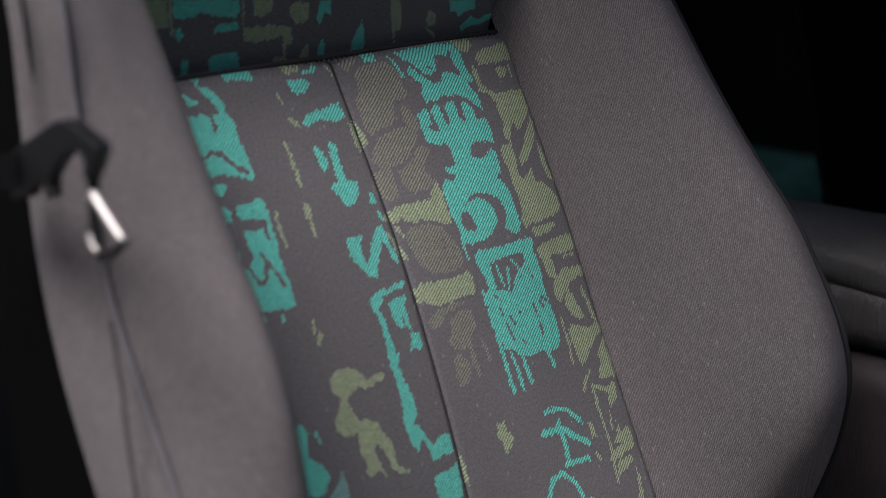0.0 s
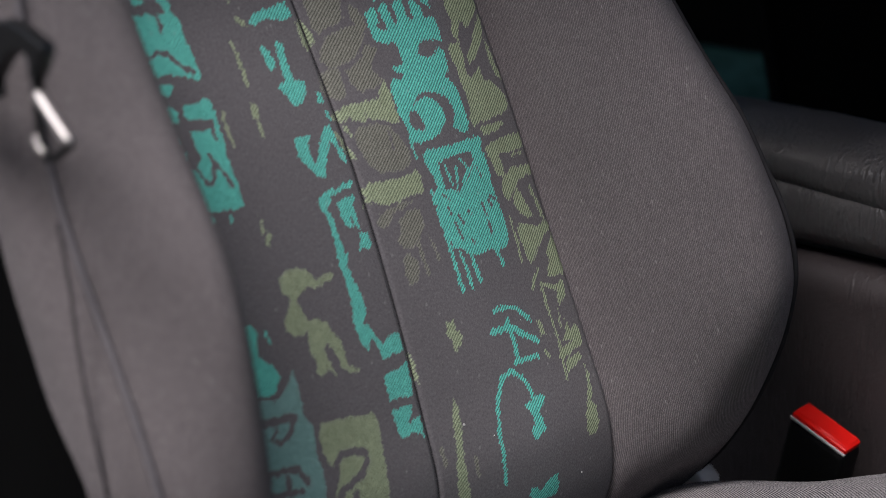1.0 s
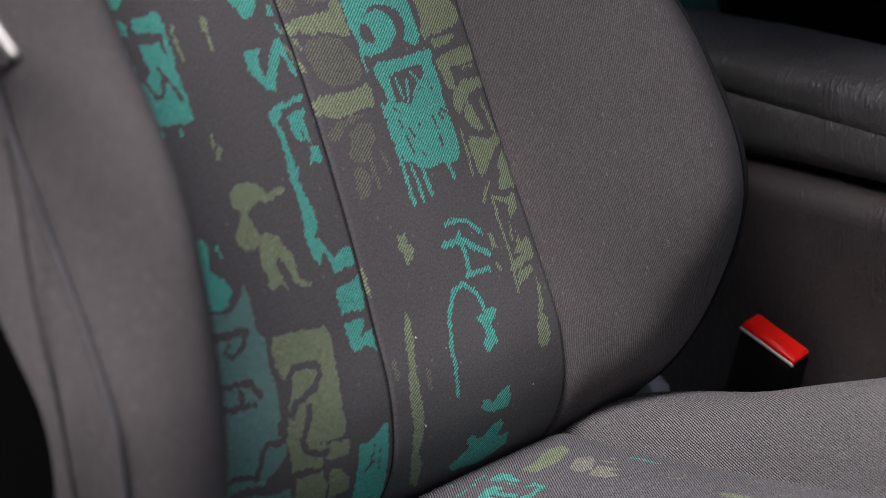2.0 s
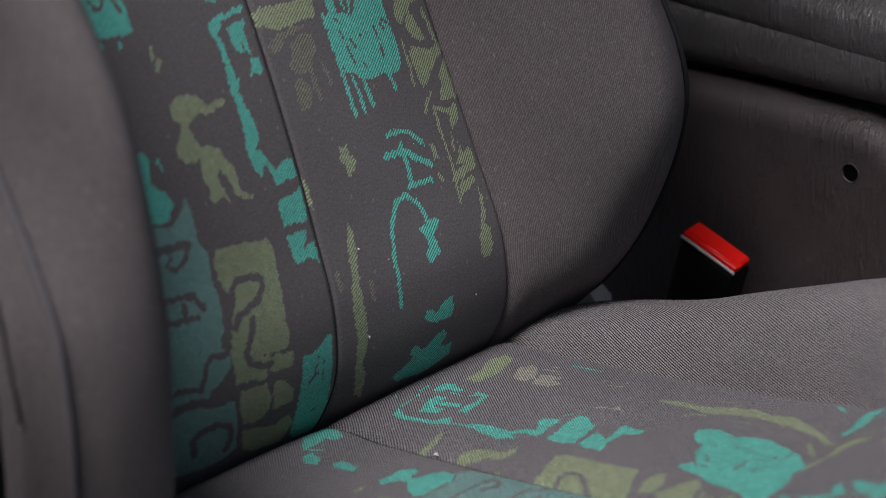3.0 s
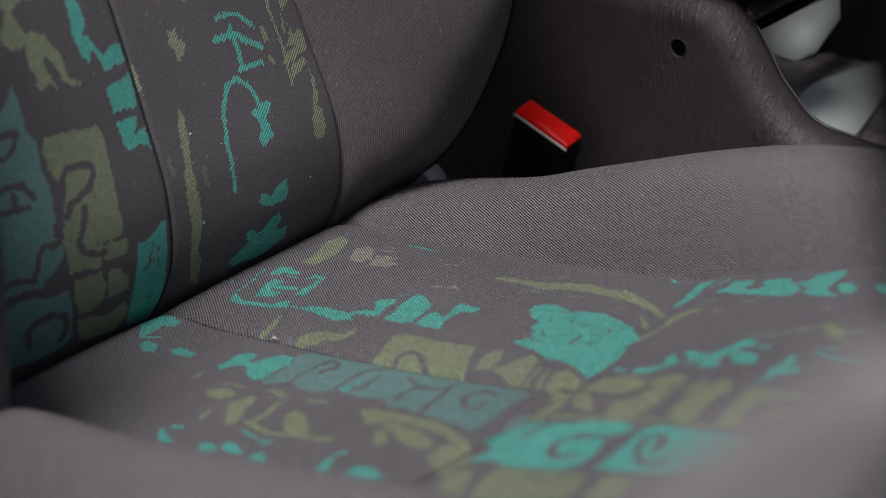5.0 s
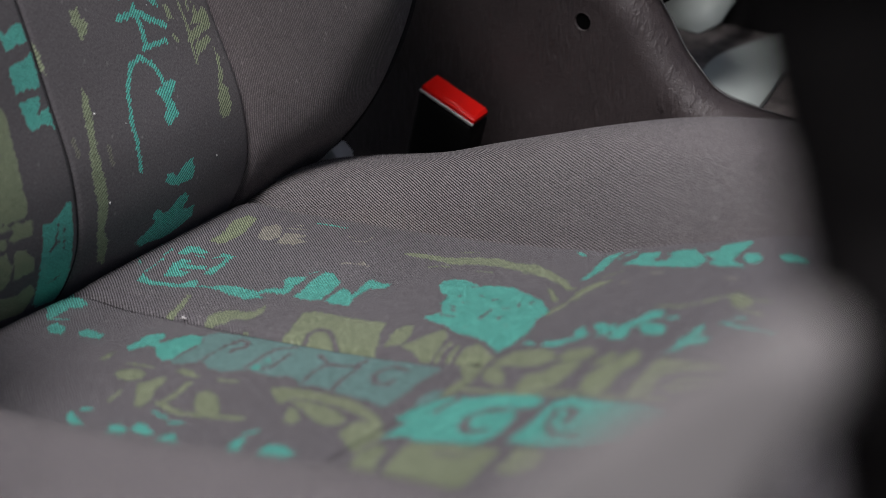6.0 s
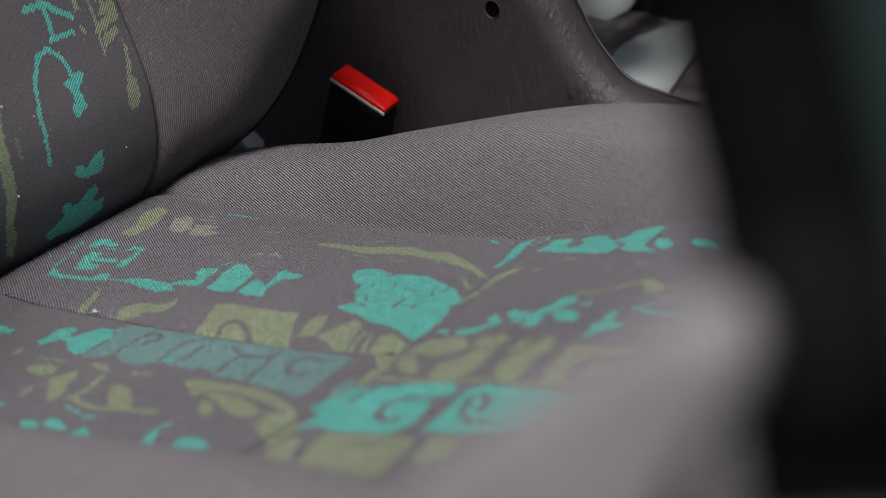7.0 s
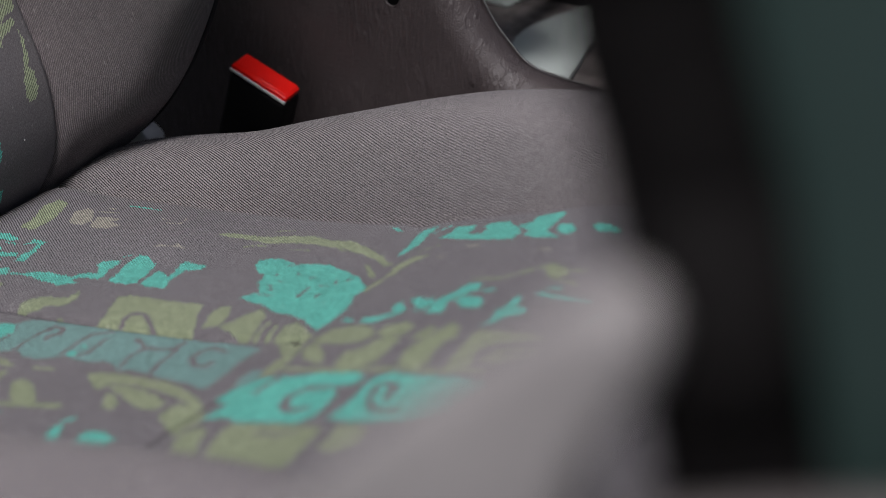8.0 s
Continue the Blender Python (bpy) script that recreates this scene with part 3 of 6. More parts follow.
back_print.shape("olive", [(-71.3, 130.4), (-57.5, 128.7), (-45.4, 127.2), (-33.4, 125.3), (-31.5, 118.7), (-33.7, 107.4), (-34.0, 95.5), (-35.7, 83.9), (-35.1, 74.3), (-36.9, 68.5), (-47.2, 68.8), (-55.3, 69.9), (-49.6, 66.4), (-45.4, 66.6), (-33.2, 64.0), (-34.0, 56.0), (-40.2, 56.5), (-48.4, 57.8), (-52.3, 60.8), (-54.8, 55.1), (-64.7, 58.6), (-74.6, 59.6), (-75.6, 69.0), (-77.3, 75.9), (-74.6, 84.2), (-72.1, 92.4), (-66.6, 102.5), (-64.7, 107.8), (-70.7, 108.2), (-73.9, 116.5), (-75.3, 124.3)])
back_print.stroke("gap", 4.4, [(-66.6, 108.4), (-62.6, 111.6), (-53.3, 110.9), (-46.1, 108.1), (-45.7, 103.6), (-50.7, 99.1), (-58.4, 97.0), (-65.3, 94.7), (-71.2, 89.1)])
back_print.stroke("gap", 4.4, [(-57.6, 90.8), (-60.9, 82.8), (-66.1, 73.6), (-64.5, 67.7), (-56.1, 63.7), (-50.0, 63.2)])
back_print.shape("olive", [(-72.2, 54.8), (-61.0, 53.3), (-54.9, 53.4), (-50.9, 45.2), (-51.5, 36.5), (-55.8, 32.8), (-63.9, 32.5), (-70.2, 34.0), (-73.2, 45.1)])
back_print.shape("olive", [(-48.8, 51.2), (-40.6, 49.9), (-34.1, 42.3), (-33.3, 34.7), (-41.6, 34.4), (-48.0, 35.1)])
back_print.shape("olive", [(-69.3, 29.1), (-44.8, 22.3), (-33.1, 25.1), (-28.0, 16.8), (-32.6, 3.8), (-56.0, 8.8), (-64.9, 15.2)])
back_print.shape("olive", [(26.2, 116.0), (27.7, 111.0), (25.5, 97.8), (23.3, 87.6), (23.1, 75.0), (24.5, 61.2), (23.8, 51.2), (20.8, 37.9), (25.1, 28.6), (27.9, 10.8), (20.7, 16.1), (15.7, 36.1), (16.7, 53.6), (15.5, 70.8), (17.2, 83.2), (19.7, 94.9), (22.0, 106.5)])
back_print.stroke("taupe", 2.5, [(8.8, 93.5), (9.5, 85.5)])
back_print.stroke("taupe", 2.2, [(31.1, 83.8), (31.1, 74.1)])
back_print.shape("teal", [(69.9, 49.7), (71.5, 54.5), (76.3, 54.0), (78.6, 50.4), (83.6, 54.1), (88.6, 56.0), (93.6, 56.2), (94.2, 50.6), (93.3, 45.5), (88.4, 44.2), (78.7, 44.9)])
back_print.shape("teal", [(50.9, 16.0), (57.8, 21.6), (63.4, 25.5), (59.7, 32.9), (63.0, 35.5), (69.3, 29.2), (74.1, 29.4), (79.9, 35.1), (86.8, 37.3), (90.1, 33.4), (86.5, 24.7), (98.0, 24.4), (99.9, 15.1), (90.2, 10.3), (79.1, 8.3), (65.3, 11.1), (58.5, 10.5)])
back_print.shape("taupe", [(20.9, 346.4), (39.2, 347.2), (45.0, 344.4), (47.6, 339.0), (47.3, 334.4), (48.0, 329.7), (44.5, 327.7), (37.3, 327.0), (32.9, 322.4), (33.1, 317.9), (25.9, 314.9), (17.0, 313.4), (11.4, 311.4), (8.1, 315.7), (8.8, 320.9), (9.5, 325.3), (8.6, 328.4), (14.5, 333.6), (15.6, 338.0), (14.9, 342.6)])
back_print.shape("taupe", [(7.7, 350.6), (23.7, 351.0), (18.3, 348.2), (12.5, 345.5), (9.2, 345.9)])
back_print.stroke("olive", 1.4, [(-1.9, 350.4), (-0.8, 346.7), (-0.1, 342.2)])
back_print.shape("taupe", [(40.3, 323.4), (45.5, 321.2), (47.7, 316.1), (47.4, 311.5), (41.9, 305.9), (36.5, 300.6), (30.7, 296.9), (21.5, 295.3), (11.1, 293.5), (5.3, 299.0), (10.6, 305.9), (16.4, 309.9), (24.2, 311.8), (31.5, 312.7), (39.6, 312.5), (38.6, 317.2)])
back_print.shape("taupe", [(41.8, 302.6), (48.7, 299.3), (42.9, 294.0), (39.7, 290.0), (43.8, 284.9), (44.9, 282.6), (38.4, 280.3), (26.3, 279.4), (21.5, 284.0), (20.2, 291.3), (28.1, 293.1), (36.8, 297.9)])
back_print.shape("taupe", [(6.3, 293.0), (16.0, 293.4), (15.4, 287.6), (14.8, 280.0), (9.3, 277.6), (1.6, 280.6), (-2.9, 284.5), (1.3, 289.7)])
back_print.shape("olive", [(-2.0, 318.8), (2.8, 319.6), (5.3, 317.0), (7.1, 312.3), (7.3, 308.7), (3.1, 305.2), (-1.1, 304.0), (-2.2, 308.3), (-2.3, 313.5)])
back_print.shape("teal", [(51.2, 350.9), (69.2, 351.5), (94.3, 352.1), (94.9, 349.5), (90.4, 345.9), (81.3, 346.8), (79.1, 344.5), (76.8, 338.5), (70.7, 337.0), (66.9, 338.7), (62.9, 341.6), (59.1, 345.7), (54.7, 347.1)])
back_print.stroke("gap", 1.6, [(70.2, 342.0), (74.7, 340.0)])
back_print.shape("teal", [(45.3, 349.3), (48.5, 347.5), (50.5, 340.2), (51.7, 337.3), (48.7, 338.5), (47.0, 343.9)])
back_print.shape("teal", [(95.7, 352.0), (100.3, 350.6), (102.4, 345.6), (101.4, 339.3), (103.5, 334.3), (105.0, 329.1), (100.4, 329.6), (97.0, 333.1), (94.9, 338.1), (93.0, 341.8), (94.6, 346.4)])
back_print.shape("teal", [(56.1, 343.6), (61.1, 340.9), (65.3, 335.7), (70.7, 332.7), (77.3, 332.5), (81.8, 336.4), (89.4, 336.2), (95.5, 333.9), (99.5, 331.6), (100.2, 326.8), (103.7, 321.6), (103.9, 313.4), (98.7, 318.1), (93.5, 321.9), (87.3, 323.9), (78.2, 324.9), (68.1, 324.0), (59.4, 323.5), (59.8, 328.4), (63.1, 332.6), (58.4, 335.9), (54.3, 339.4)])
back_print.shape("teal", [(50.6, 317.2), (55.2, 319.4), (58.6, 319.6), (58.5, 316.2), (58.8, 311.0), (55.7, 311.4), (56.7, 307.3), (62.9, 307.4), (62.2, 312.7), (61.5, 318.9), (63.8, 320.5), (69.2, 320.8), (69.1, 316.5), (69.9, 309.6), (72.1, 309.3), (74.0, 314.3), (73.4, 319.0), (77.0, 321.1), (82.4, 321.3), (82.5, 316.3), (82.3, 310.2), (86.4, 310.6), (87.0, 315.8), (86.8, 319.6), (91.1, 320.3), (95.3, 315.7), (95.9, 310.0), (103.7, 308.7), (105.0, 304.1), (103.4, 298.0), (103.5, 295.5), (98.7, 296.8), (92.3, 298.6), (84.2, 297.5), (78.2, 292.1), (86.6, 288.8), (93.3, 290.0), (99.3, 293.6), (102.0, 290.4), (100.3, 281.2), (95.5, 277.2), (100.4, 272.5), (102.3, 266.8), (102.3, 257.4), (101.8, 249.7), (98.9, 246.1), (91.9, 248.5), (87.8, 251.4), (92.6, 257.4), (92.0, 263.8), (88.3, 268.1), (81.4, 271.0), (74.9, 272.6), (68.2, 272.1), (63.2, 269.2), (60.5, 266.9), (64.8, 267.7), (73.2, 269.5), (79.5, 267.6), (83.6, 260.5), (83.6, 255.8), (75.1, 249.2), (66.4, 247.6), (56.4, 247.2), (49.8, 249.6), (50.3, 255.2), (48.2, 264.6), (48.4, 273.7), (48.5, 278.2), (53.2, 282.3), (61.2, 281.1), (63.2, 282.9), (55.6, 286.5), (56.7, 288.4), (63.7, 288.0), (65.8, 289.3), (65.5, 295.4), (65.8, 300.0), (57.2, 300.8), (50.1, 303.3), (49.2, 309.8)])
back_print.shape("gap", [(57.8, 264.6), (62.7, 263.8), (65.4, 255.1), (63.3, 253.0), (56.7, 254.5), (54.2, 259.7)])
back_print.stroke("teal", 1.8, [(50.1, 249.2), (50.2, 245.6), (50.1, 241.6)])
back_print.shape("teal", [(55.9, 240.6), (61.5, 243.0), (81.0, 242.0), (96.5, 242.4), (105.1, 243.1), (107.6, 240.8), (106.0, 234.8), (107.1, 226.8), (105.9, 219.1), (105.3, 209.8), (106.5, 201.8), (106.9, 192.3), (105.1, 184.8), (100.2, 182.4), (92.0, 182.6), (85.3, 184.6), (77.0, 183.3), (69.9, 184.2), (64.5, 188.4), (58.4, 191.2), (55.6, 196.6), (54.4, 204.5), (54.6, 212.0), (55.2, 219.5), (60.0, 223.1), (59.1, 229.4), (56.7, 234.4)])
back_print.shape("gap", [(65.7, 235.5), (80.8, 236.8), (96.4, 236.2), (96.2, 231.9), (90.2, 225.2), (82.7, 220.4), (78.1, 216.3), (72.2, 219.6), (65.3, 220.9), (65.0, 228.3)])
back_print.stroke("teal", 1.7, [(70.6, 233.4), (71.2, 227.8), (72.4, 222.0)])
back_print.stroke("teal", 1.5, [(79.5, 230.2), (77.6, 225.3), (75.2, 219.6)])
back_print.stroke("teal", 1.9, [(84.8, 233.6), (87.9, 228.7), (92.2, 222.9)])
back_print.stroke("teal", 1.9, [(97.6, 231.6), (89.5, 226.8), (81.5, 222.1)])
back_print.stroke("teal", 1.5, [(83.9, 220.8), (76.0, 217.0)])
back_print.stroke("gap", 1.7, [(62.9, 211.9), (63.7, 208.4)])
back_print.stroke("gap", 1.8, [(65.3, 202.6), (66.5, 196.8), (67.7, 192.9)])
back_print.stroke("gap", 1.8, [(69.8, 205.6), (71.9, 201.5)])
back_print.stroke("gap", 1.7, [(78.1, 207.1), (81.0, 204.6)])
back_print.stroke("gap", 2.0, [(91.9, 208.1), (92.2, 204.6), (92.4, 200.8)])
back_print.stroke("gap", 2.0, [(98.3, 208.4), (99.9, 205.3)])
back_print.stroke("gap", 2.0, [(92.4, 198.6), (92.5, 191.8)])
back_print.stroke("gap", 1.7, [(73.8, 193.2), (75.7, 189.7)])
back_print.stroke("gap", 1.7, [(61.7, 218.5), (65.7, 215.6)])
back_print.stroke("gap", 2.0, [(100.4, 210.5), (105.3, 207.6)])
back_print.stroke("gap", 1.6, [(96.7, 226.8), (98.2, 221.5)])
back_print.stroke("teal", 2.6, [(54.1, 221.2), (53.6, 216.2)])
back_print.stroke("teal", 2.9, [(54.1, 212.1), (55.1, 199.8), (55.2, 184.6), (55.1, 174.0), (55.2, 168.8)])
back_print.stroke("teal", 2.3, [(61.7, 187.8), (62.9, 179.9), (63.3, 168.3)])
back_print.stroke("teal", 3.0, [(70.1, 184.5), (70.5, 178.3), (71.1, 170.2)])
back_print.stroke("teal", 2.6, [(92.1, 182.9), (93.1, 178.7), (94.4, 174.1)])
back_print.shape("olive", [(101.1, 353.0), (116.5, 353.1), (115.7, 349.0), (108.4, 345.6), (102.5, 347.5)])
back_print.shape("olive", [(120.0, 346.0), (135.1, 346.7), (148.0, 347.7), (146.0, 337.8), (129.9, 337.5), (114.3, 337.6), (113.8, 341.2)])
back_print.shape("olive", [(127.5, 334.2), (133.7, 335.2), (138.1, 333.1), (133.3, 329.1), (128.0, 329.7)])
back_print.stroke("olive", 1.6, [(140.3, 334.2), (140.0, 328.3)])
back_print.shape("olive", [(107.5, 338.7), (111.1, 335.4), (110.4, 327.2), (114.8, 323.5), (120.5, 321.2), (133.0, 320.7), (146.6, 320.8), (145.8, 315.0), (144.7, 308.7), (135.6, 303.0), (127.6, 298.3), (127.3, 302.2), (124.2, 304.8), (120.7, 298.9), (117.8, 293.9), (114.5, 297.8), (117.6, 304.1), (116.3, 310.6), (117.5, 316.8), (112.8, 321.8), (106.6, 324.1), (107.0, 329.2)])
back_print.shape("olive", [(143.7, 305.2), (144.2, 300.7), (141.6, 294.5), (133.7, 287.3), (127.2, 283.4), (120.1, 280.9), (120.7, 284.6), (128.3, 291.5), (136.6, 298.4)])
back_print.shape("olive", [(141.4, 291.3), (142.9, 283.1), (143.6, 274.9), (145.0, 267.9), (140.9, 271.1), (138.7, 280.4)])
back_print.shape("olive", [(107.6, 293.1), (116.5, 292.5), (117.2, 286.7), (114.4, 279.2), (113.9, 275.5), (118.1, 272.9), (123.7, 276.2), (127.6, 277.6), (127.9, 270.8), (134.4, 268.3), (137.7, 264.5), (142.7, 259.0), (141.0, 250.8), (132.0, 250.1), (120.9, 249.3), (110.5, 249.5), (105.5, 247.8), (104.5, 253.9), (107.7, 259.7), (107.5, 266.0), (107.0, 272.4), (107.9, 278.5), (106.5, 285.0)])
back_print.shape("olive", [(110.1, 246.7), (127.7, 246.9), (134.1, 244.9), (126.0, 242.8), (111.8, 242.0)])
back_print.shape("olive", [(109.2, 235.8), (120.3, 238.0), (136.3, 237.8), (145.1, 237.9), (145.1, 232.7), (144.4, 229.3), (134.7, 229.4), (124.0, 229.7), (119.3, 229.9), (120.2, 224.4), (118.5, 218.0), (113.2, 219.0), (111.0, 226.1)])
back_print.stroke("olive", 1.5, [(130.8, 227.2), (142.4, 227.4)])
back_print.shape("olive", [(123.3, 219.0), (127.5, 220.8), (137.9, 219.9), (146.4, 219.3), (145.5, 214.6), (135.0, 214.3), (129.1, 213.5), (120.1, 206.7), (116.2, 204.3), (112.4, 208.1), (114.0, 214.5), (117.5, 217.0)])
back_print.shape("olive", [(126.8, 209.2), (129.6, 205.2), (130.8, 200.2), (134.4, 192.8), (128.8, 192.3), (122.5, 196.7), (120.0, 202.3), (122.2, 206.6)])
back_print.stroke("olive", 2.6, [(138.7, 207.9), (140.9, 199.8), (142.0, 190.6)])
back_print.shape("olive", [(118.3, 191.9), (124.5, 189.4), (133.9, 186.8), (145.7, 187.3), (147.4, 183.5), (139.3, 180.7), (132.0, 177.4), (124.1, 172.7), (117.4, 168.2), (116.1, 174.7), (115.1, 182.8), (115.0, 187.5)])
back_print.stroke("olive", 1.6, [(112.1, 196.3), (111.4, 189.8), (112.4, 181.8), (110.2, 172.5)])
back_print.shape("olive", [(146.5, 179.8), (148.5, 172.7), (147.9, 164.9), (148.0, 158.2), (139.4, 157.5), (129.3, 159.7), (132.2, 165.0), (136.2, 167.4), (133.9, 171.0), (140.0, 176.1)])
back_print.stroke("olive", 2.2, [(120.9, 156.8), (120.2, 145.7), (120.7, 131.5), (120.5, 120.6), (117.7, 105.1)])
back_print.stroke("olive", 2.0, [(120.2, 157.6), (131.3, 152.6), (140.3, 153.2)])
back_print.shape("olive", [(133.3, 152.2), (140.9, 152.5), (139.1, 146.2), (130.5, 141.2), (131.9, 147.8)])
back_print.stroke("olive", 1.2, [(122.4, 165.6), (112.3, 156.5)])
back_print.shape("olive", [(107.1, 140.2), (110.7, 138.2), (111.8, 131.1), (107.2, 131.2)])
back_print.shape("olive", [(124.0, 124.5), (131.3, 130.7), (131.8, 134.6), (134.3, 128.4), (140.6, 130.4), (142.0, 125.1), (140.5, 119.1), (131.9, 117.6), (122.8, 115.1), (117.4, 116.4), (119.6, 120.8), (130.7, 121.4), (135.1, 122.9)])
back_print.shape("olive", [(121.4, 114.2), (135.2, 115.0), (136.8, 112.1), (127.5, 109.3), (119.9, 107.4)])
back_print.stroke("olive", 1.5, [(136.4, 107.5), (136.1, 96.3)])
back_print.stroke("olive", 1.4, [(128.9, 141.2), (126.4, 132.4)])
back_print.stroke("olive", 1.8, [(107.4, 123.1), (108.8, 119.6)])
back_print.shape("olive", [(-2.3, 271.0), (9.6, 274.1), (25.8, 274.5), (37.3, 274.2), (41.1, 279.3), (45.9, 282.8), (47.8, 275.2), (47.0, 267.8), (46.6, 260.1), (41.8, 260.9), (31.7, 264.0), (24.5, 266.1), (23.0, 269.3), (21.6, 265.1), (14.5, 266.2), (11.2, 269.4), (6.1, 266.7), (-2.3, 269.6)])
back_print.shape("taupe", [(14.4, 262.7), (28.7, 262.7), (36.7, 260.2), (41.7, 255.2), (45.4, 248.5), (47.0, 242.2), (42.6, 238.2), (34.2, 236.7), (20.6, 237.7), (13.8, 243.7), (10.9, 251.6), (9.5, 257.7)])
back_print.stroke("gap", 2.0, [(36.0, 257.0), (35.5, 248.7)])
back_print.shape("olive", [(-3.1, 263.0), (1.7, 259.3), (4.7, 251.2), (7.2, 246.9), (3.8, 248.4), (-1.1, 254.8)])
back_print.stroke("olive", 1.8, [(5.6, 264.2), (7.9, 260.0)])
back_print.shape("olive", [(1.2, 231.0), (9.7, 234.4), (27.7, 233.1), (39.7, 233.3), (47.1, 235.5), (49.3, 231.2), (46.8, 222.3), (34.7, 223.1), (26.9, 221.7), (17.6, 222.0), (7.7, 225.4), (-0.4, 223.8), (4.2, 227.8)])
back_print.shape("taupe", [(6.6, 214.2), (10.6, 217.8), (18.8, 219.4), (28.7, 220.4), (36.7, 220.3), (30.5, 218.3), (20.4, 217.0), (13.0, 211.1), (8.9, 211.3)])
back_print.shape("taupe", [(22.1, 212.5), (31.1, 215.5), (39.9, 215.8), (41.0, 210.2), (39.9, 205.9), (34.2, 200.8), (27.9, 197.6), (20.4, 197.7), (17.7, 203.0), (21.7, 206.6)])
back_print.shape("taupe", [(17.7, 192.7), (22.9, 194.8), (27.1, 190.6), (26.8, 184.7), (23.3, 179.9), (17.2, 180.0), (15.5, 185.7)])
back_print.stroke("taupe", 2.8, [(32.0, 198.2), (32.5, 191.0), (32.8, 183.1)])
back_print.stroke("taupe", 2.0, [(41.8, 199.5), (43.8, 188.3)])
back_print.shape("olive", [(137.4, 107.6), (137.9, 102.0), (135.9, 94.5), (133.0, 88.8), (135.9, 84.7), (134.9, 75.0), (131.2, 70.9), (125.6, 70.8), (122.6, 73.4), (126.3, 84.1), (131.2, 92.5)])
back_print.stroke("olive", 1.4, [(2.7, 146.1), (4.2, 141.2), (4.6, 130.2)])
seat_print.shape("teal", [(-85.8, 114.3), (-86.3, 127.7), (-84.8, 136.7), (14.1, 41.9), (-79.9, 126.0)])
seat_print.shape("teal", [(-85.4, 145.3), (-83.6, 156.7), (11.6, 65.0), (-80.1, 150.1)])
seat_print.stroke("teal", 1.0, [(23.0, 37.5), (21.8, 45.3), (20.2, 54.1)])
seat_print.stroke("teal", 1.5, [(17.2, 58.9), (15.7, 67.3)])
seat_print.shape("teal", [(23.1, 64.0), (21.2, 74.8), (27.0, 77.1), (36.6, 74.5), (34.1, 70.0), (28.8, 70.2), (28.1, 64.7)])
seat_print.stroke("teal", 1.0, [(33.4, 67.9), (39.5, 68.6)])
seat_print.stroke("teal", 1.0, [(45.0, 69.6), (48.3, 74.1)])
seat_print.shape("teal", [(35.4, 37.9), (29.5, 53.4), (29.6, 60.5), (35.5, 60.7), (36.1, 55.6), (48.5, 58.3), (50.7, 54.3), (37.4, 50.9), (37.2, 48.2), (45.2, 48.6), (46.3, 43.1)])
seat_print.shape("teal", [(55.1, 49.2), (53.3, 57.6), (54.9, 62.9), (52.0, 72.7), (46.7, 74.1), (45.2, 77.8), (55.2, 76.4), (55.2, 71.0), (58.8, 60.8), (60.2, 49.5)])
seat_print.shape("teal", [(26.8, 25.9), (23.6, 34.1), (31.8, 29.7), (38.6, 31.6), (51.5, 33.4), (53.3, 37.0), (56.4, 40.5), (61.2, 37.4), (62.3, 33.8), (56.3, 30.3), (45.2, 28.9), (35.3, 25.9)])
seat_print.stroke("teal", 1.1, [(62.9, 35.0), (75.1, 36.9)])
seat_print.shape("teal", [(71.6, 36.2), (75.5, 41.2), (86.2, 42.9), (91.7, 42.1), (101.4, 41.4), (103.5, 47.1), (107.5, 48.5), (112.0, 50.2), (108.9, 56.5), (104.8, 59.2), (105.3, 63.6), (114.0, 68.5), (116.0, 62.5), (115.0, 56.3), (118.1, 47.5), (117.1, 43.9), (106.0, 43.0), (102.5, 37.7), (109.7, 37.1), (100.7, 31.3), (90.7, 32.8), (81.1, 34.7)])
seat_print.shape("teal", [(123.6, 43.1), (124.1, 49.8), (120.0, 67.3), (119.5, 78.1), (125.5, 76.9), (136.6, 69.1), (139.7, 57.0), (141.0, 45.3), (137.0, 43.1)])
seat_print.stroke("teal", 1.0, [(112.1, 72.0), (115.2, 76.5)])
seat_print.shape("teal", [(144.1, 44.7), (143.8, 55.1), (143.9, 62.4), (148.8, 59.9), (153.7, 54.9), (153.9, 59.8), (152.1, 68.2), (150.2, 75.9), (152.3, 78.2), (158.9, 74.4), (166.2, 75.8), (165.9, 70.0), (157.8, 66.7), (157.5, 60.9), (157.8, 53.0), (160.6, 44.3), (152.1, 43.3)])
seat_print.shape("teal", [(192.5, 81.9), (191.8, 88.3), (196.5, 92.0), (203.7, 92.2), (213.6, 88.0), (225.6, 88.6), (234.6, 88.3), (247.6, 81.3), (258.8, 74.3), (268.4, 66.8), (274.2, 59.4), (273.5, 55.8), (272.4, 52.2), (279.3, 33.4), (279.8, 17.2), (276.0, 10.7), (260.5, 22.0), (248.1, 28.2), (243.3, 27.8), (226.2, 37.9), (215.9, 40.3), (209.0, 43.2), (214.0, 48.2), (216.1, 50.2), (211.7, 57.6), (207.9, 62.1), (206.0, 72.7), (201.1, 73.0)])
seat_print.stroke("gap", 1.6, [(211.0, 85.0), (215.5, 86.8)])
seat_print.stroke("gap", 1.8, [(210.8, 68.3), (212.5, 72.6)])
seat_print.stroke("gap", 1.6, [(219.1, 65.4), (223.2, 64.6)])
seat_print.stroke("gap", 1.6, [(233.5, 70.1), (235.9, 72.7)])
seat_print.stroke("gap", 1.4, [(223.0, 75.5), (226.4, 74.5)])
seat_print.stroke("gap", 1.8, [(251.1, 69.8), (253.9, 63.8)])
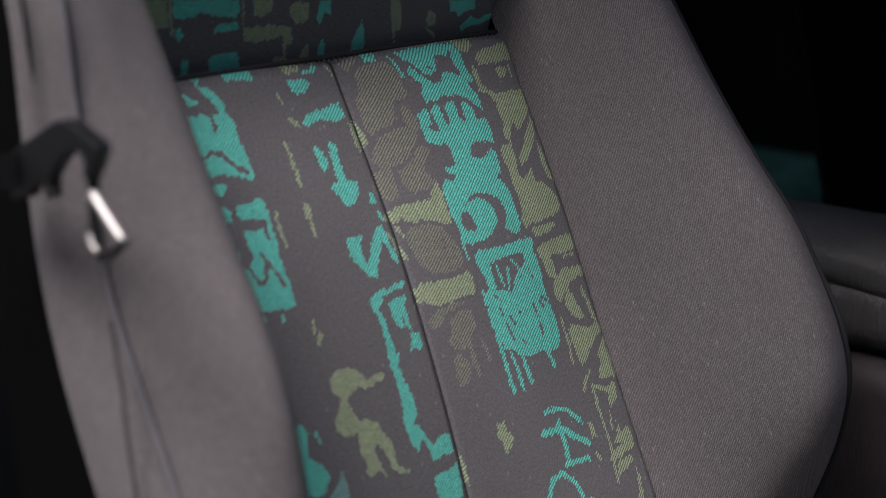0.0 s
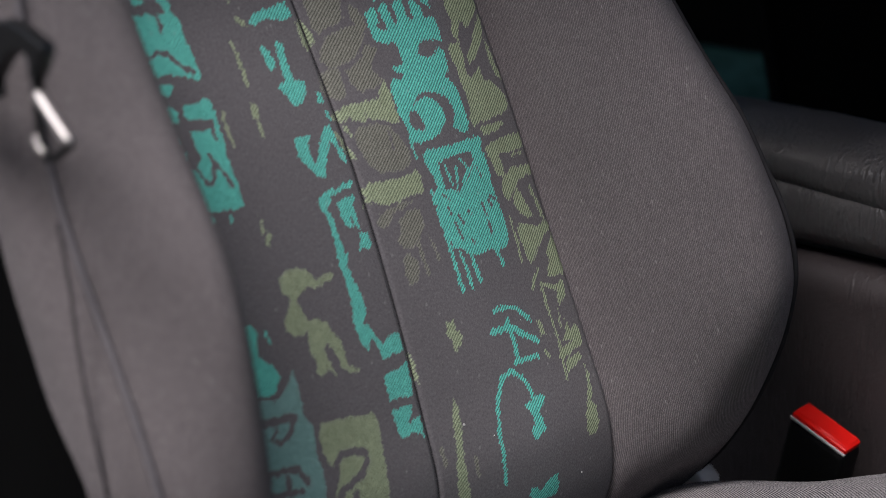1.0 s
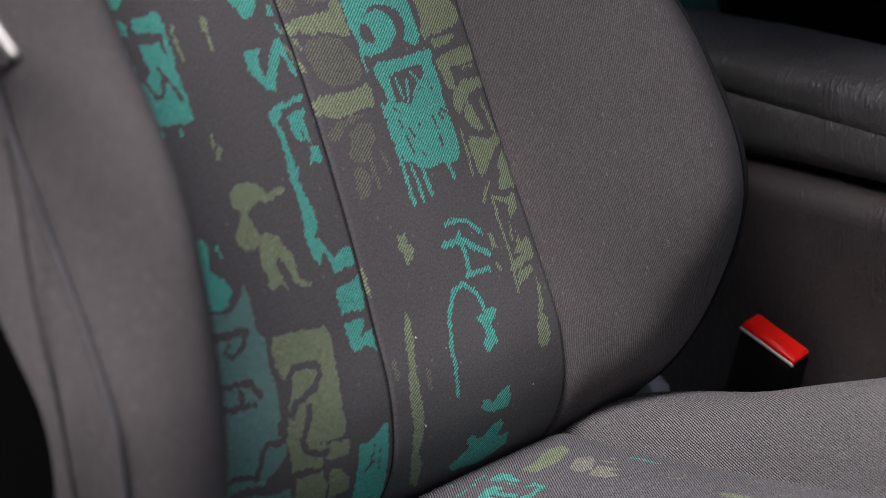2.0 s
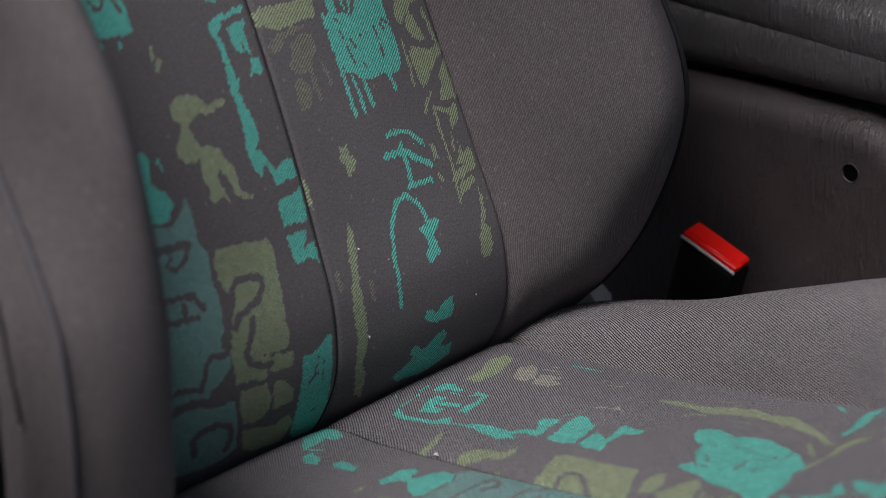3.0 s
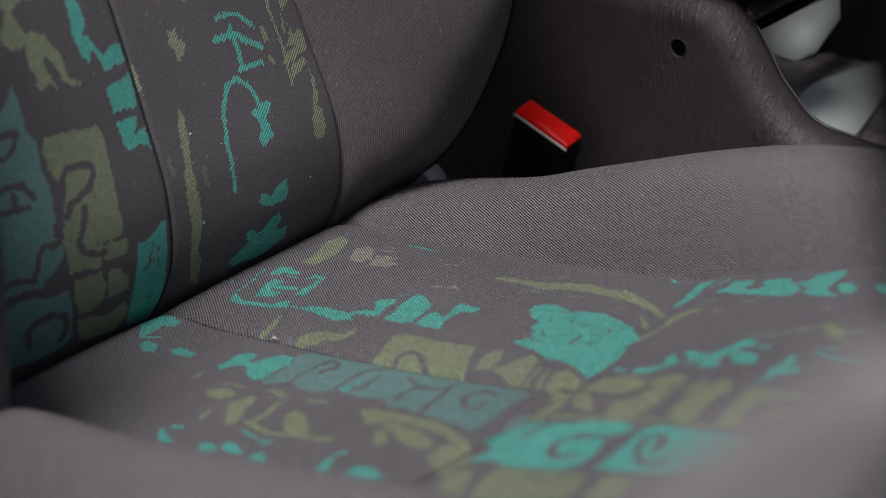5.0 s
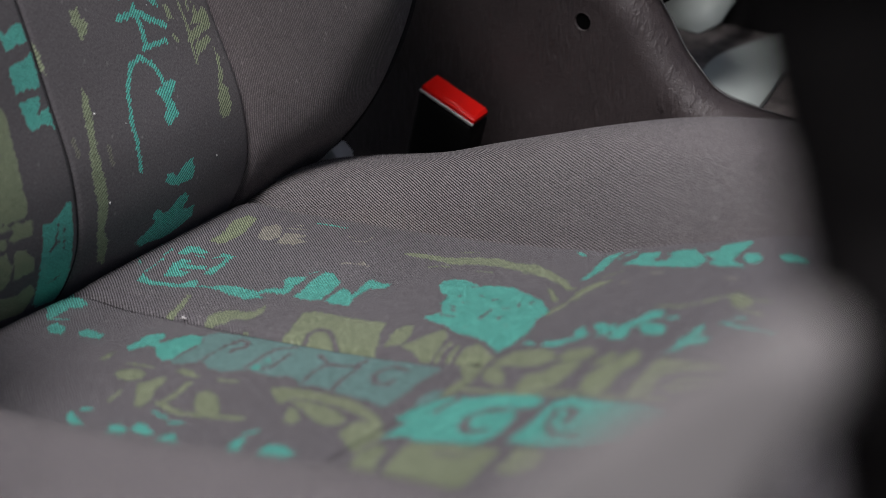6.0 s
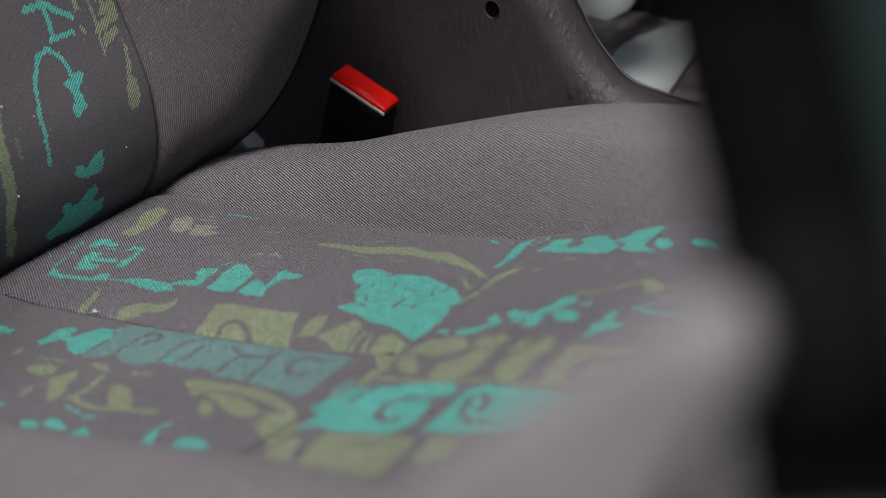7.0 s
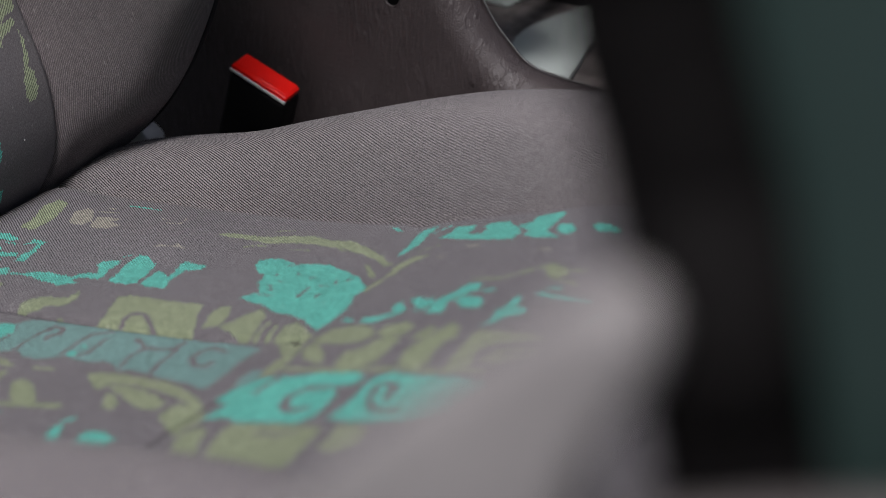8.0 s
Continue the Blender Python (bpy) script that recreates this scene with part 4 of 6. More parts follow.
seat_print.stroke("gap", 1.8, [(259.4, 65.2), (258.5, 70.5), (261.5, 68.8)])
seat_print.stroke("gap", 1.8, [(246.6, 62.1), (250.9, 60.0)])
seat_print.stroke("gap", 1.8, [(214.8, 59.8), (219.5, 58.5)])
seat_print.stroke("gap", 1.6, [(219.2, 55.4), (225.0, 53.5)])
seat_print.stroke("gap", 2.2, [(241.3, 48.2), (241.0, 53.4), (241.3, 58.7)])
seat_print.stroke("gap", 1.8, [(252.0, 47.3), (252.2, 51.8)])
seat_print.stroke("gap", 2.0, [(216.7, 48.8), (225.6, 47.5)])
seat_print.stroke("teal", 1.5, [(68.2, 136.9), (79.4, 137.3), (89.1, 136.7)])
seat_print.shape("teal", [(239.3, 144.0), (244.9, 141.6), (250.6, 137.4), (246.4, 137.4)])
seat_print.shape("olive", [(26.5, 86.9), (26.2, 99.8), (19.7, 117.5), (22.0, 127.9), (29.7, 127.2), (33.6, 114.3), (36.6, 101.5), (36.1, 93.4), (34.5, 87.7)])
seat_print.shape("pale", [(49.4, 103.3), (40.7, 118.9), (45.1, 126.6), (53.0, 121.8), (60.3, 110.8), (58.0, 103.3)])
seat_print.shape("pale", [(64.7, 101.9), (59.4, 117.1), (67.1, 118.2), (74.9, 117.5), (72.0, 112.1), (80.8, 110.1), (76.8, 103.7)])
seat_print.stroke("pale", 1.3, [(56.1, 123.9), (61.8, 124.7), (69.0, 126.3)])
seat_print.stroke("pale", 1.0, [(57.0, 129.6), (61.9, 129.9)])
seat_print.stroke("pale", 1.2, [(103.6, 121.1), (109.9, 121.9), (114.4, 123.9), (112.5, 130.8)])
seat_print.stroke("pale", 1.0, [(99.7, 126.2), (104.4, 125.3)])
seat_print.stroke("pale", 1.2, [(119.2, 89.5), (122.3, 92.7), (133.2, 93.9)])
seat_print.stroke("pale", 1.0, [(130.0, 97.1), (137.6, 92.2)])
seat_print.shape("olive", [(146.1, 114.9), (150.0, 118.6), (161.6, 118.4), (176.7, 118.5), (188.8, 122.8), (202.0, 125.3), (215.4, 121.4), (229.8, 121.1), (241.3, 113.9), (256.8, 102.6), (270.6, 91.9), (267.8, 89.8), (253.5, 99.5), (243.8, 104.2), (233.3, 109.9), (221.1, 112.3), (208.7, 114.9), (194.6, 114.0), (180.5, 110.2), (173.4, 112.4), (157.3, 113.7)])
seat_print.stroke("olive", 0.8, [(176.6, 127.1), (180.8, 129.2), (186.0, 129.8)])
seat_print.stroke("olive", 0.9, [(171.5, 103.2), (177.3, 106.7), (182.0, 106.3)])
seat_print.stroke("olive", 0.7, [(200.3, 105.4), (210.7, 106.2)])
seat_print.stroke("olive", 0.9, [(228.8, 108.6), (239.2, 107.2)])
seat_print.shape("olive", [(256.7, 87.6), (261.7, 85.0), (270.9, 74.1), (268.1, 74.4)])
seat_print.shape("olive", [(273.3, 58.8), (274.7, 64.6), (276.6, 69.6), (280.5, 65.2), (277.6, 59.7), (275.8, 54.8)])
seat_print.shape("olive", [(279.9, 72.8), (275.4, 84.2), (276.1, 90.3), (280.3, 86.5), (281.5, 79.4), (283.1, 72.3)])
seat_print.shape("olive", [(69.0, -0.8), (71.2, 6.6), (68.9, 16.0), (65.8, 24.2), (68.3, 24.6), (70.2, 18.2), (74.0, 10.3), (74.8, 2.6), (73.0, -4.4)])
seat_print.shape("olive", [(99.8, -3.7), (94.9, 7.0), (97.3, 13.3), (103.3, 17.9), (110.8, 18.3), (116.2, 21.2), (117.3, 28.7), (121.0, 19.1), (119.6, 12.3), (110.3, 9.5), (108.4, 4.9), (101.5, 1.6), (102.5, -2.7)])
seat_print.shape("olive", [(120.6, -2.6), (124.6, 2.7), (128.1, 0.2), (126.9, -3.3)])
seat_print.shape("olive", [(150.6, -2.3), (149.8, 7.9), (145.2, 21.6), (142.8, 28.5), (147.8, 31.7), (157.3, 31.6), (172.5, 31.0), (194.4, 31.7), (198.2, 21.6), (205.3, 9.0), (209.8, 0.9), (203.0, -0.2), (187.8, -1.2), (181.8, -1.6), (173.1, -3.0), (163.5, -4.7), (154.9, -5.4)])
seat_print.stroke("gap", 3.6, [(165.6, -1.8), (162.4, 9.7), (163.2, 14.4), (168.9, 15.5), (177.8, 8.7), (187.7, -0.5)])
seat_print.shape("olive", [(210.3, 8.9), (205.3, 22.1), (206.0, 31.9), (211.1, 33.2), (215.2, 25.3), (217.8, 12.9)])
seat_print.shape("olive", [(219.0, 10.3), (222.0, 16.7), (225.8, 26.1), (230.6, 32.0), (237.8, 22.9), (241.0, 11.9), (243.4, 1.7), (237.2, 1.0), (226.3, 8.2)])
seat_print.stroke("olive", 2.0, [(246.3, 1.3), (244.7, 10.9), (243.7, 17.9)])
seat_print.stroke("olive", 2.0, [(254.7, -3.6), (251.9, 8.6), (250.6, 15.6)])
seat_print.shape("olive", [(269.1, -10.5), (258.4, 0.5), (255.6, 12.9), (260.0, 17.8), (271.7, 10.3), (279.7, 3.5), (280.3, -7.3), (287.0, -21.8), (288.0, -32.7), (287.8, -45.3), (279.9, -44.7), (277.2, -30.6), (277.6, -20.9)])
seat_print.stroke("gap", 1.8, [(267.0, -18.4), (279.0, -23.0)])
seat_print.shape("teal", [(-83.5, 59.5), (-83.7, 69.4), (0.4, 1.0), (23.0, -9.6), (23.4, -16.0), (18.1, -18.5), (19.8, -26.6), (20.2, -37.6)])
seat_print.stroke("teal", 1.2, [(19.4, -36.8), (24.5, -33.4), (28.8, -30.1)])
seat_print.shape("teal", [(26.0, -43.2), (26.7, -37.7), (33.7, -37.9), (38.4, -45.2), (32.5, -47.6)])
seat_print.shape("teal", [(45.1, -38.7), (46.1, -34.2), (53.7, -34.5), (60.2, -36.7), (61.6, -41.1), (55.4, -41.8), (50.2, -42.6)])
seat_print.shape("teal", [(82.1, -43.0), (83.3, -39.6), (83.1, -33.0), (81.9, -27.4), (87.9, -20.9), (92.6, -23.0), (93.6, -30.2), (95.7, -31.6), (98.1, -27.8), (100.9, -20.0), (103.3, -16.1), (110.8, -15.5), (115.8, -22.5), (115.0, -31.6), (115.0, -38.1), (116.1, -44.9), (112.7, -48.3), (104.6, -43.6), (98.2, -36.6), (92.3, -36.6), (89.5, -42.0), (87.6, -46.3)])
seat_print.shape("slate", [(118.3, -48.2), (117.8, -37.0), (117.9, -29.7), (115.7, -21.0), (111.0, -13.9), (113.4, -7.7), (123.0, -5.5), (137.0, -4.0), (148.1, -3.9), (165.5, -2.6), (179.3, -1.7), (191.0, -3.0), (201.4, -2.8), (209.8, -4.7), (221.2, -6.1), (234.9, -6.3), (253.9, -9.8), (259.6, -12.3), (258.6, -20.3), (258.1, -28.8), (259.3, -39.8), (259.7, -49.3), (260.2, -59.2), (245.5, -52.9), (233.3, -49.7), (221.2, -47.1), (211.1, -44.5), (205.3, -44.2), (200.3, -45.7), (190.5, -38.7), (185.5, -38.9), (179.4, -42.3), (172.0, -40.8), (162.5, -39.2), (158.1, -42.7), (150.5, -46.7), (141.5, -45.6), (135.6, -42.2), (129.1, -43.3), (123.9, -48.1)])
seat_print.stroke("gap", 2.8, [(132.2, -43.5), (130.6, -31.3), (130.5, -19.7), (131.2, -14.3)])
seat_print.stroke("gap", 3.4, [(132.1, -16.2), (132.1, -9.5), (139.2, -12.1), (141.1, -18.0), (137.6, -21.4), (138.9, -26.0)])
seat_print.stroke("gap", 3.4, [(159.3, -38.9), (158.6, -29.3), (157.3, -20.5), (158.5, -12.2), (165.9, -6.8)])
seat_print.stroke("gap", 3.0, [(166.3, -38.6), (171.4, -33.4), (170.0, -21.9), (169.0, -15.2)])
seat_print.shape("teal", [(162.2, -37.2), (162.2, -33.7), (165.6, -32.6), (167.1, -36.9), (165.2, -39.0)])
seat_print.shape("teal", [(163.1, -28.5), (163.1, -25.0), (166.3, -25.3), (166.2, -28.9)])
seat_print.stroke("gap", 3.6, [(185.3, -11.3), (194.8, -18.1), (203.7, -19.6), (211.7, -17.4), (212.3, -9.0)])
seat_print.stroke("gap", 3.0, [(199.0, -42.7), (195.2, -30.4), (195.7, -22.0), (199.4, -20.9)])
seat_print.stroke("gap", 3.0, [(220.1, -48.7), (216.2, -35.2), (215.1, -23.4), (214.0, -16.8)])
seat_print.stroke("gap", 4.0, [(242.1, -15.5), (230.9, -12.4), (228.0, -19.1), (229.4, -27.6), (236.5, -33.6), (243.8, -34.5), (242.8, -29.4)])
seat_print.shape("olive", [(81.2, -60.0), (80.2, -53.1), (81.9, -51.1), (83.9, -56.2), (83.5, -60.7)])
seat_print.stroke("olive", 1.6, [(98.0, -59.1), (105.8, -57.5), (113.5, -57.2)])
seat_print.shape("olive", [(100.4, -71.5), (101.6, -65.4), (108.2, -62.2), (115.3, -64.2), (117.8, -69.4), (113.8, -74.4), (106.8, -73.8)])
seat_print.shape("olive", [(135.4, -94.4), (125.2, -80.6), (121.1, -74.2), (124.8, -67.9), (126.9, -63.7), (131.8, -66.5), (132.8, -74.3), (136.8, -82.7), (139.9, -90.1), (139.5, -94.1)])
seat_print.shape("olive", [(128.2, -55.5), (130.4, -51.2), (138.8, -53.6), (145.4, -56.0), (142.9, -58.3), (135.9, -57.4)])
seat_print.stroke("olive", 2.0, [(157.2, -55.4), (166.9, -54.1)])
seat_print.stroke("olive", 2.8, [(146.3, -86.4), (147.5, -78.8), (146.3, -71.2), (144.4, -64.5)])
seat_print.stroke("olive", 3.4, [(146.0, -87.2), (154.5, -90.6), (164.8, -92.1), (183.0, -88.8), (196.6, -86.0)])
seat_print.shape("olive", [(167.3, -86.1), (156.7, -72.3), (159.0, -67.5), (166.9, -70.0), (172.0, -73.5), (184.1, -88.4), (174.1, -90.6)])
seat_print.stroke("olive", 1.6, [(120.3, -94.5), (118.0, -84.9)])
seat_print.shape("olive", [(188.1, -53.5), (193.1, -50.6), (206.3, -49.8), (220.9, -51.1), (236.6, -54.2), (254.3, -62.6), (274.1, -77.9), (268.8, -77.9), (254.5, -69.4), (235.9, -61.9), (219.8, -58.4), (207.0, -59.3), (203.8, -67.3)])
seat_print.shape("olive", [(207.4, -62.4), (215.1, -60.9), (226.4, -62.6), (237.8, -66.6), (248.7, -73.6), (249.8, -80.1), (242.4, -81.1), (232.6, -76.8), (219.5, -68.7)])
seat_print.shape("olive", [(219.1, -82.4), (211.7, -69.5), (215.9, -69.6), (224.4, -76.2), (226.0, -83.2)])
seat_print.shape("olive", [(257.4, -90.1), (254.0, -81.5), (256.9, -74.7), (265.9, -76.1), (279.1, -84.0), (281.4, -92.1), (276.3, -97.8), (279.1, -104.1), (275.7, -104.0), (268.3, -96.7)])
seat_print.shape("teal", [(111.6, -115.7), (110.1, -111.2), (120.6, -116.4), (125.7, -119.4), (120.7, -120.8)])
seat_print.stroke("teal", 2.4, [(114.5, -106.8), (118.2, -105.2)])
seat_print.shape("teal", [(143.7, -122.2), (139.3, -114.5), (143.3, -111.8), (150.4, -114.8), (152.0, -121.0), (148.0, -123.7)])
seat_print.shape("teal", [(151.4, -113.2), (151.0, -106.5), (159.6, -109.6), (167.2, -113.7), (161.4, -115.8)])
seat_print.shape("teal", [(170.8, -128.6), (169.0, -120.3), (171.9, -113.8), (175.4, -109.5), (187.9, -121.2), (182.7, -121.9), (175.1, -119.3), (175.7, -125.6)])
seat_print.stroke("teal", 1.8, [(149.6, -95.5), (160.8, -99.2)])
seat_print.stroke("teal", 1.8, [(166.5, -101.5), (172.4, -99.4)])
seat_print.shape("teal", [(214.5, -123.0), (210.7, -113.1), (208.7, -104.8), (211.9, -101.4), (215.8, -109.2), (221.0, -119.4), (219.4, -123.3)])
seat_print.stroke("teal", 2.0, [(209.2, -98.6), (212.6, -94.6)])
seat_print.shape("teal", [(230.3, -123.4), (227.3, -113.2), (228.5, -104.7), (235.9, -103.7), (247.4, -109.2), (245.4, -113.5), (252.6, -116.5), (264.3, -119.4), (279.1, -128.9), (268.9, -129.1), (253.4, -121.5), (242.8, -120.2), (237.5, -123.5)])
seat_print.shape("teal", [(266.2, 104.4), (265.6, 115.4), (262.7, 129.4), (261.8, 140.1), (270.2, 141.0), (270.5, 128.8), (272.4, 116.5), (269.2, 106.2)])
seat_print.stroke("teal", 1.2, [(273.2, 130.6), (279.0, 139.8)])
seat_print.shape("teal", [(281.4, 120.8), (285.1, 128.6), (282.9, 136.4), (295.0, 136.2), (297.9, 128.2), (296.5, 122.3), (305.9, 120.4), (306.9, 127.2), (301.9, 131.8), (304.3, 135.9), (314.3, 135.5), (325.7, 123.1), (331.0, 116.3), (330.6, 107.2), (314.4, 110.4), (298.9, 115.4)])
seat_print.shape("teal", [(323.5, 127.5), (330.9, 131.1), (329.1, 137.9), (335.7, 140.8), (344.9, 141.2), (345.5, 130.7), (345.3, 121.5), (346.8, 111.9), (357.5, 103.7), (341.5, 106.4), (335.2, 110.5), (335.8, 118.0)])
seat_print.shape("teal", [(350.2, 115.8), (350.6, 122.6), (355.5, 122.0), (362.3, 114.2), (360.6, 108.2), (355.2, 109.8)])
seat_print.shape("teal", [(368.9, 118.3), (370.4, 123.0), (379.6, 120.0), (385.8, 115.0), (382.7, 112.5), (374.9, 113.0)])
seat_print.stroke("olive", 1.2, [(280.3, 103.1), (287.5, 109.1)])
seat_print.shape("olive", [(281.2, 72.9), (275.9, 85.8), (277.6, 91.5), (282.2, 95.0), (289.3, 96.4), (288.0, 90.7), (284.3, 85.5), (282.6, 80.0)])
seat_print.stroke("olive", 1.2, [(275.2, 58.1), (279.4, 63.1), (277.9, 78.0)])
seat_print.stroke("pale", 1.8, [(297.0, 91.4), (300.0, 90.7)])
seat_print.stroke("pale", 1.8, [(308.4, 103.6), (313.9, 102.1)])
seat_print.stroke("pale", 1.8, [(355.4, 87.6), (360.5, 87.6)])
seat_print.stroke("olive", 1.9, [(337.2, 54.1), (351.2, 51.3), (357.8, 55.8), (364.6, 62.9), (368.9, 67.4)])
seat_print.shape("olive", [(367.8, 66.6), (371.2, 70.5), (379.3, 67.1), (383.1, 59.3), (380.7, 54.5), (375.6, 55.4)])
seat_print.stroke("olive", 1.6, [(381.3, 52.7), (392.1, 52.5)])
seat_print.stroke("olive", 1.6, [(379.6, 65.2), (389.6, 66.3)])
seat_print.shape("teal", [(300.6, 10.1), (300.3, 14.8), (306.9, 14.2), (312.9, 17.0), (313.5, 20.1), (308.5, 27.1), (311.1, 30.6), (319.3, 21.7), (318.3, 16.0), (312.9, 11.7), (309.5, 7.1)])
seat_print.shape("teal", [(315.2, 33.2), (317.1, 36.2), (324.4, 31.5), (327.5, 32.3), (332.1, 24.1), (328.9, 20.8), (322.6, 23.8)])
seat_print.stroke("teal", 1.8, [(323.9, 19.0), (328.6, 20.2)])
seat_print.shape("teal", [(333.2, 14.7), (331.4, 24.2), (331.5, 32.2), (335.0, 36.8), (338.9, 40.6), (344.5, 34.8), (339.9, 31.0), (338.2, 26.1), (341.5, 18.8), (342.2, 12.9)])
seat_print.shape("teal", [(335.7, 40.0), (338.2, 47.6), (345.6, 46.0), (348.0, 38.2), (342.7, 36.5)])
seat_print.shape("teal", [(340.8, 29.5), (343.8, 31.6), (355.0, 28.2), (359.8, 19.2), (356.3, 16.5), (349.5, 18.2)])
seat_print.stroke("teal", 2.4, [(353.0, 37.6), (355.4, 37.5)])
seat_print.shape("teal", [(370.5, -1.2), (371.6, 6.4), (370.0, 15.0), (371.8, 19.7), (370.7, 24.7), (371.9, 31.4), (374.7, 29.3), (375.7, 21.1), (381.7, 20.0), (382.2, 13.9), (375.6, 9.7), (374.7, 3.9)])
seat_print.stroke("teal", 2.4, [(380.3, 37.1), (389.3, 36.2), (403.6, 39.1)])
seat_print.stroke("teal", 1.8, [(382.5, 44.3), (387.0, 45.1)])
seat_print.stroke("teal", 2.4, [(410.2, 13.4), (413.1, 30.7)])
seat_print.stroke("teal", 2.4, [(289.3, 14.9), (294.9, 11.8)])
seat_print.shape("olive", [(284.2, -7.1), (290.0, 3.6), (304.8, 4.8), (314.0, 0.5), (318.2, -9.0), (315.5, -15.5), (305.0, -15.6), (294.3, -13.2)])
seat_print.shape("olive", [(287.6, -20.2), (286.1, -12.4), (291.3, -13.3), (302.0, -24.4), (308.5, -35.8), (304.8, -37.0), (295.2, -30.1)])
seat_print.shape("olive", [(318.2, -40.7), (314.7, -26.4), (322.0, -23.8), (324.1, -14.8), (329.4, -11.2), (336.4, -14.3), (337.2, -24.3), (338.5, -38.2), (334.2, -43.9), (326.2, -45.2)])
seat_print.shape("olive", [(318.9, -6.6), (320.1, 2.1), (329.1, 4.5), (336.3, -1.2), (336.3, -10.0), (327.7, -11.0)])
seat_print.shape("olive", [(351.0, -42.0), (347.9, -28.2), (350.0, -19.4), (352.4, -13.5), (354.2, -3.7), (355.0, 0.0), (361.0, -3.5), (364.2, -13.6), (361.9, -19.9), (362.6, -28.8), (365.1, -40.7), (362.0, -48.0)])
seat_print.shape("olive", [(341.8, -16.5), (344.1, -8.9), (346.6, -2.4), (350.6, -6.6), (349.7, -15.8)])
seat_print.shape("olive", [(375.1, -44.2), (372.8, -32.6), (372.4, -21.5), (371.2, -11.5), (372.7, -6.4), (385.5, -4.2), (397.4, -0.1), (403.1, -2.8), (389.7, -12.2), (382.2, -19.1), (380.1, -25.6), (383.3, -36.7), (382.5, -42.7)])
seat_print.shape("olive", [(385.4, -31.4), (388.2, -19.9), (402.5, -10.3), (407.3, -13.4), (400.9, -23.4), (392.4, -33.2)])
seat_print.stroke("olive", 3.2, [(289.8, -39.6), (311.1, -44.5), (336.5, -47.8), (370.3, -48.0), (390.6, -40.2)])
seat_print.stroke("gap", 1.8, [(385.2, -27.4), (394.3, -21.2), (402.2, -15.1)])
seat_print.shape("teal", [(279.6, -89.8), (283.5, -74.7), (272.4, -66.5), (273.5, -56.2), (281.1, -49.1), (302.9, -49.7), (316.7, -47.9), (336.0, -49.9), (342.9, -54.7), (340.7, -62.1), (331.1, -63.6), (337.8, -71.1), (339.9, -81.5), (339.7, -92.6), (334.7, -97.8), (316.0, -95.5), (303.9, -95.0), (293.5, -88.7)])
seat_print.stroke("gap", 4.0, [(291.5, -65.1), (292.7, -56.1), (295.4, -52.1)])
seat_print.stroke("gap", 4.6, [(328.4, -63.4), (318.3, -64.1), (314.0, -70.9), (316.0, -79.1), (322.7, -85.7), (330.3, -84.2)])
seat_print.shape("teal", [(348.9, -95.7), (349.6, -86.3), (349.9, -77.9), (348.9, -67.2), (348.5, -57.3), (354.0, -52.6), (365.2, -52.7), (373.1, -52.1), (387.4, -48.6), (396.6, -48.2), (399.7, -60.3), (397.9, -72.3), (390.3, -82.1), (381.5, -89.8), (371.2, -94.8), (361.8, -96.9)])
seat_print.stroke("gap", 4.0, [(372.8, -84.1), (364.3, -85.6), (356.7, -76.4), (354.7, -65.3), (357.6, -60.9), (363.2, -65.2), (363.9, -74.6)])
seat_print.shape("slate", [(272.4, -53.7), (270.6, -43.0), (272.1, -36.1), (276.7, -36.3), (279.8, -44.1), (280.4, -52.2)])
seat_print.shape("olive", [(308.9, -132.1), (303.8, -117.6), (299.7, -103.7), (301.6, -96.0), (318.0, -98.4), (336.2, -100.1), (350.4, -103.2), (352.2, -111.0), (352.9, -124.5), (354.0, -135.1), (342.4, -138.1), (327.7, -136.8)])
seat_print.stroke("gap", 3.0, [(320.0, -105.6), (333.1, -108.0), (339.6, -105.2)])
seat_print.shape("olive", [(358.2, -118.6), (358.9, -109.6), (356.8, -102.0), (363.7, -99.2), (371.6, -101.6), (372.5, -113.3), (366.8, -122.0)])
seat_print.shape("olive", [(287.5, -126.8), (281.3, -111.4), (279.5, -102.9), (284.2, -96.8), (290.8, -100.5), (296.7, -115.1), (302.2, -126.6), (302.2, -137.2)])

# ---- the forms of the seat ----
back_x = curve((-0.07, -0.03, 0.0, 0.03, 0.07, 0.12, 0.18, 0.25, 0.35, 0.45, 0.62), (-0.06, -0.035, -0.010, 0.005, 0.007, -0.008, -0.030, -0.061, -0.117, -0.170, -0.235))
back_lean = curve((-0.07, 0.05, 0.2, 0.35, 0.62), (0.0, 0.0, -0.10, -0.07, -0.05))
piping_x = curve((-0.05, 0.0, 0.02, 0.06, 0.10, 0.13, 0.165, 0.195, 0.22, 0.25, 0.28, 0.324, 0.37, 0.45, 0.62), (-0.05, -0.014, 0.008, 0.038, 0.058, 0.067, 0.070, 0.061, 0.046, 0.026, -0.002, -0.038, -0.071, -0.130, -0.225))
piping_near = curve((-0.05, 0.0, 0.03, 0.08, 0.13, 0.165, 0.19, 0.216, 0.24, 0.258, 0.285, 0.312, 0.341, 0.367, 0.413, 0.5, 0.62), (0.05, 0.065, 0.074, 0.082, 0.083, 0.078, 0.067, 0.053, 0.039, 0.029, 0.0155, 0.007, 0.001, -0.005, -0.012, -0.055, -0.150))
flank_end = curve((-0.05, 0.1, 0.162, 0.197, 0.217, 0.253, 0.289, 0.352, 0.413, 0.5, 0.62), (0.02, 0.052, 0.045, 0.019, 0.009, -0.007, -0.018, -0.027, -0.034, -0.08, -0.17))
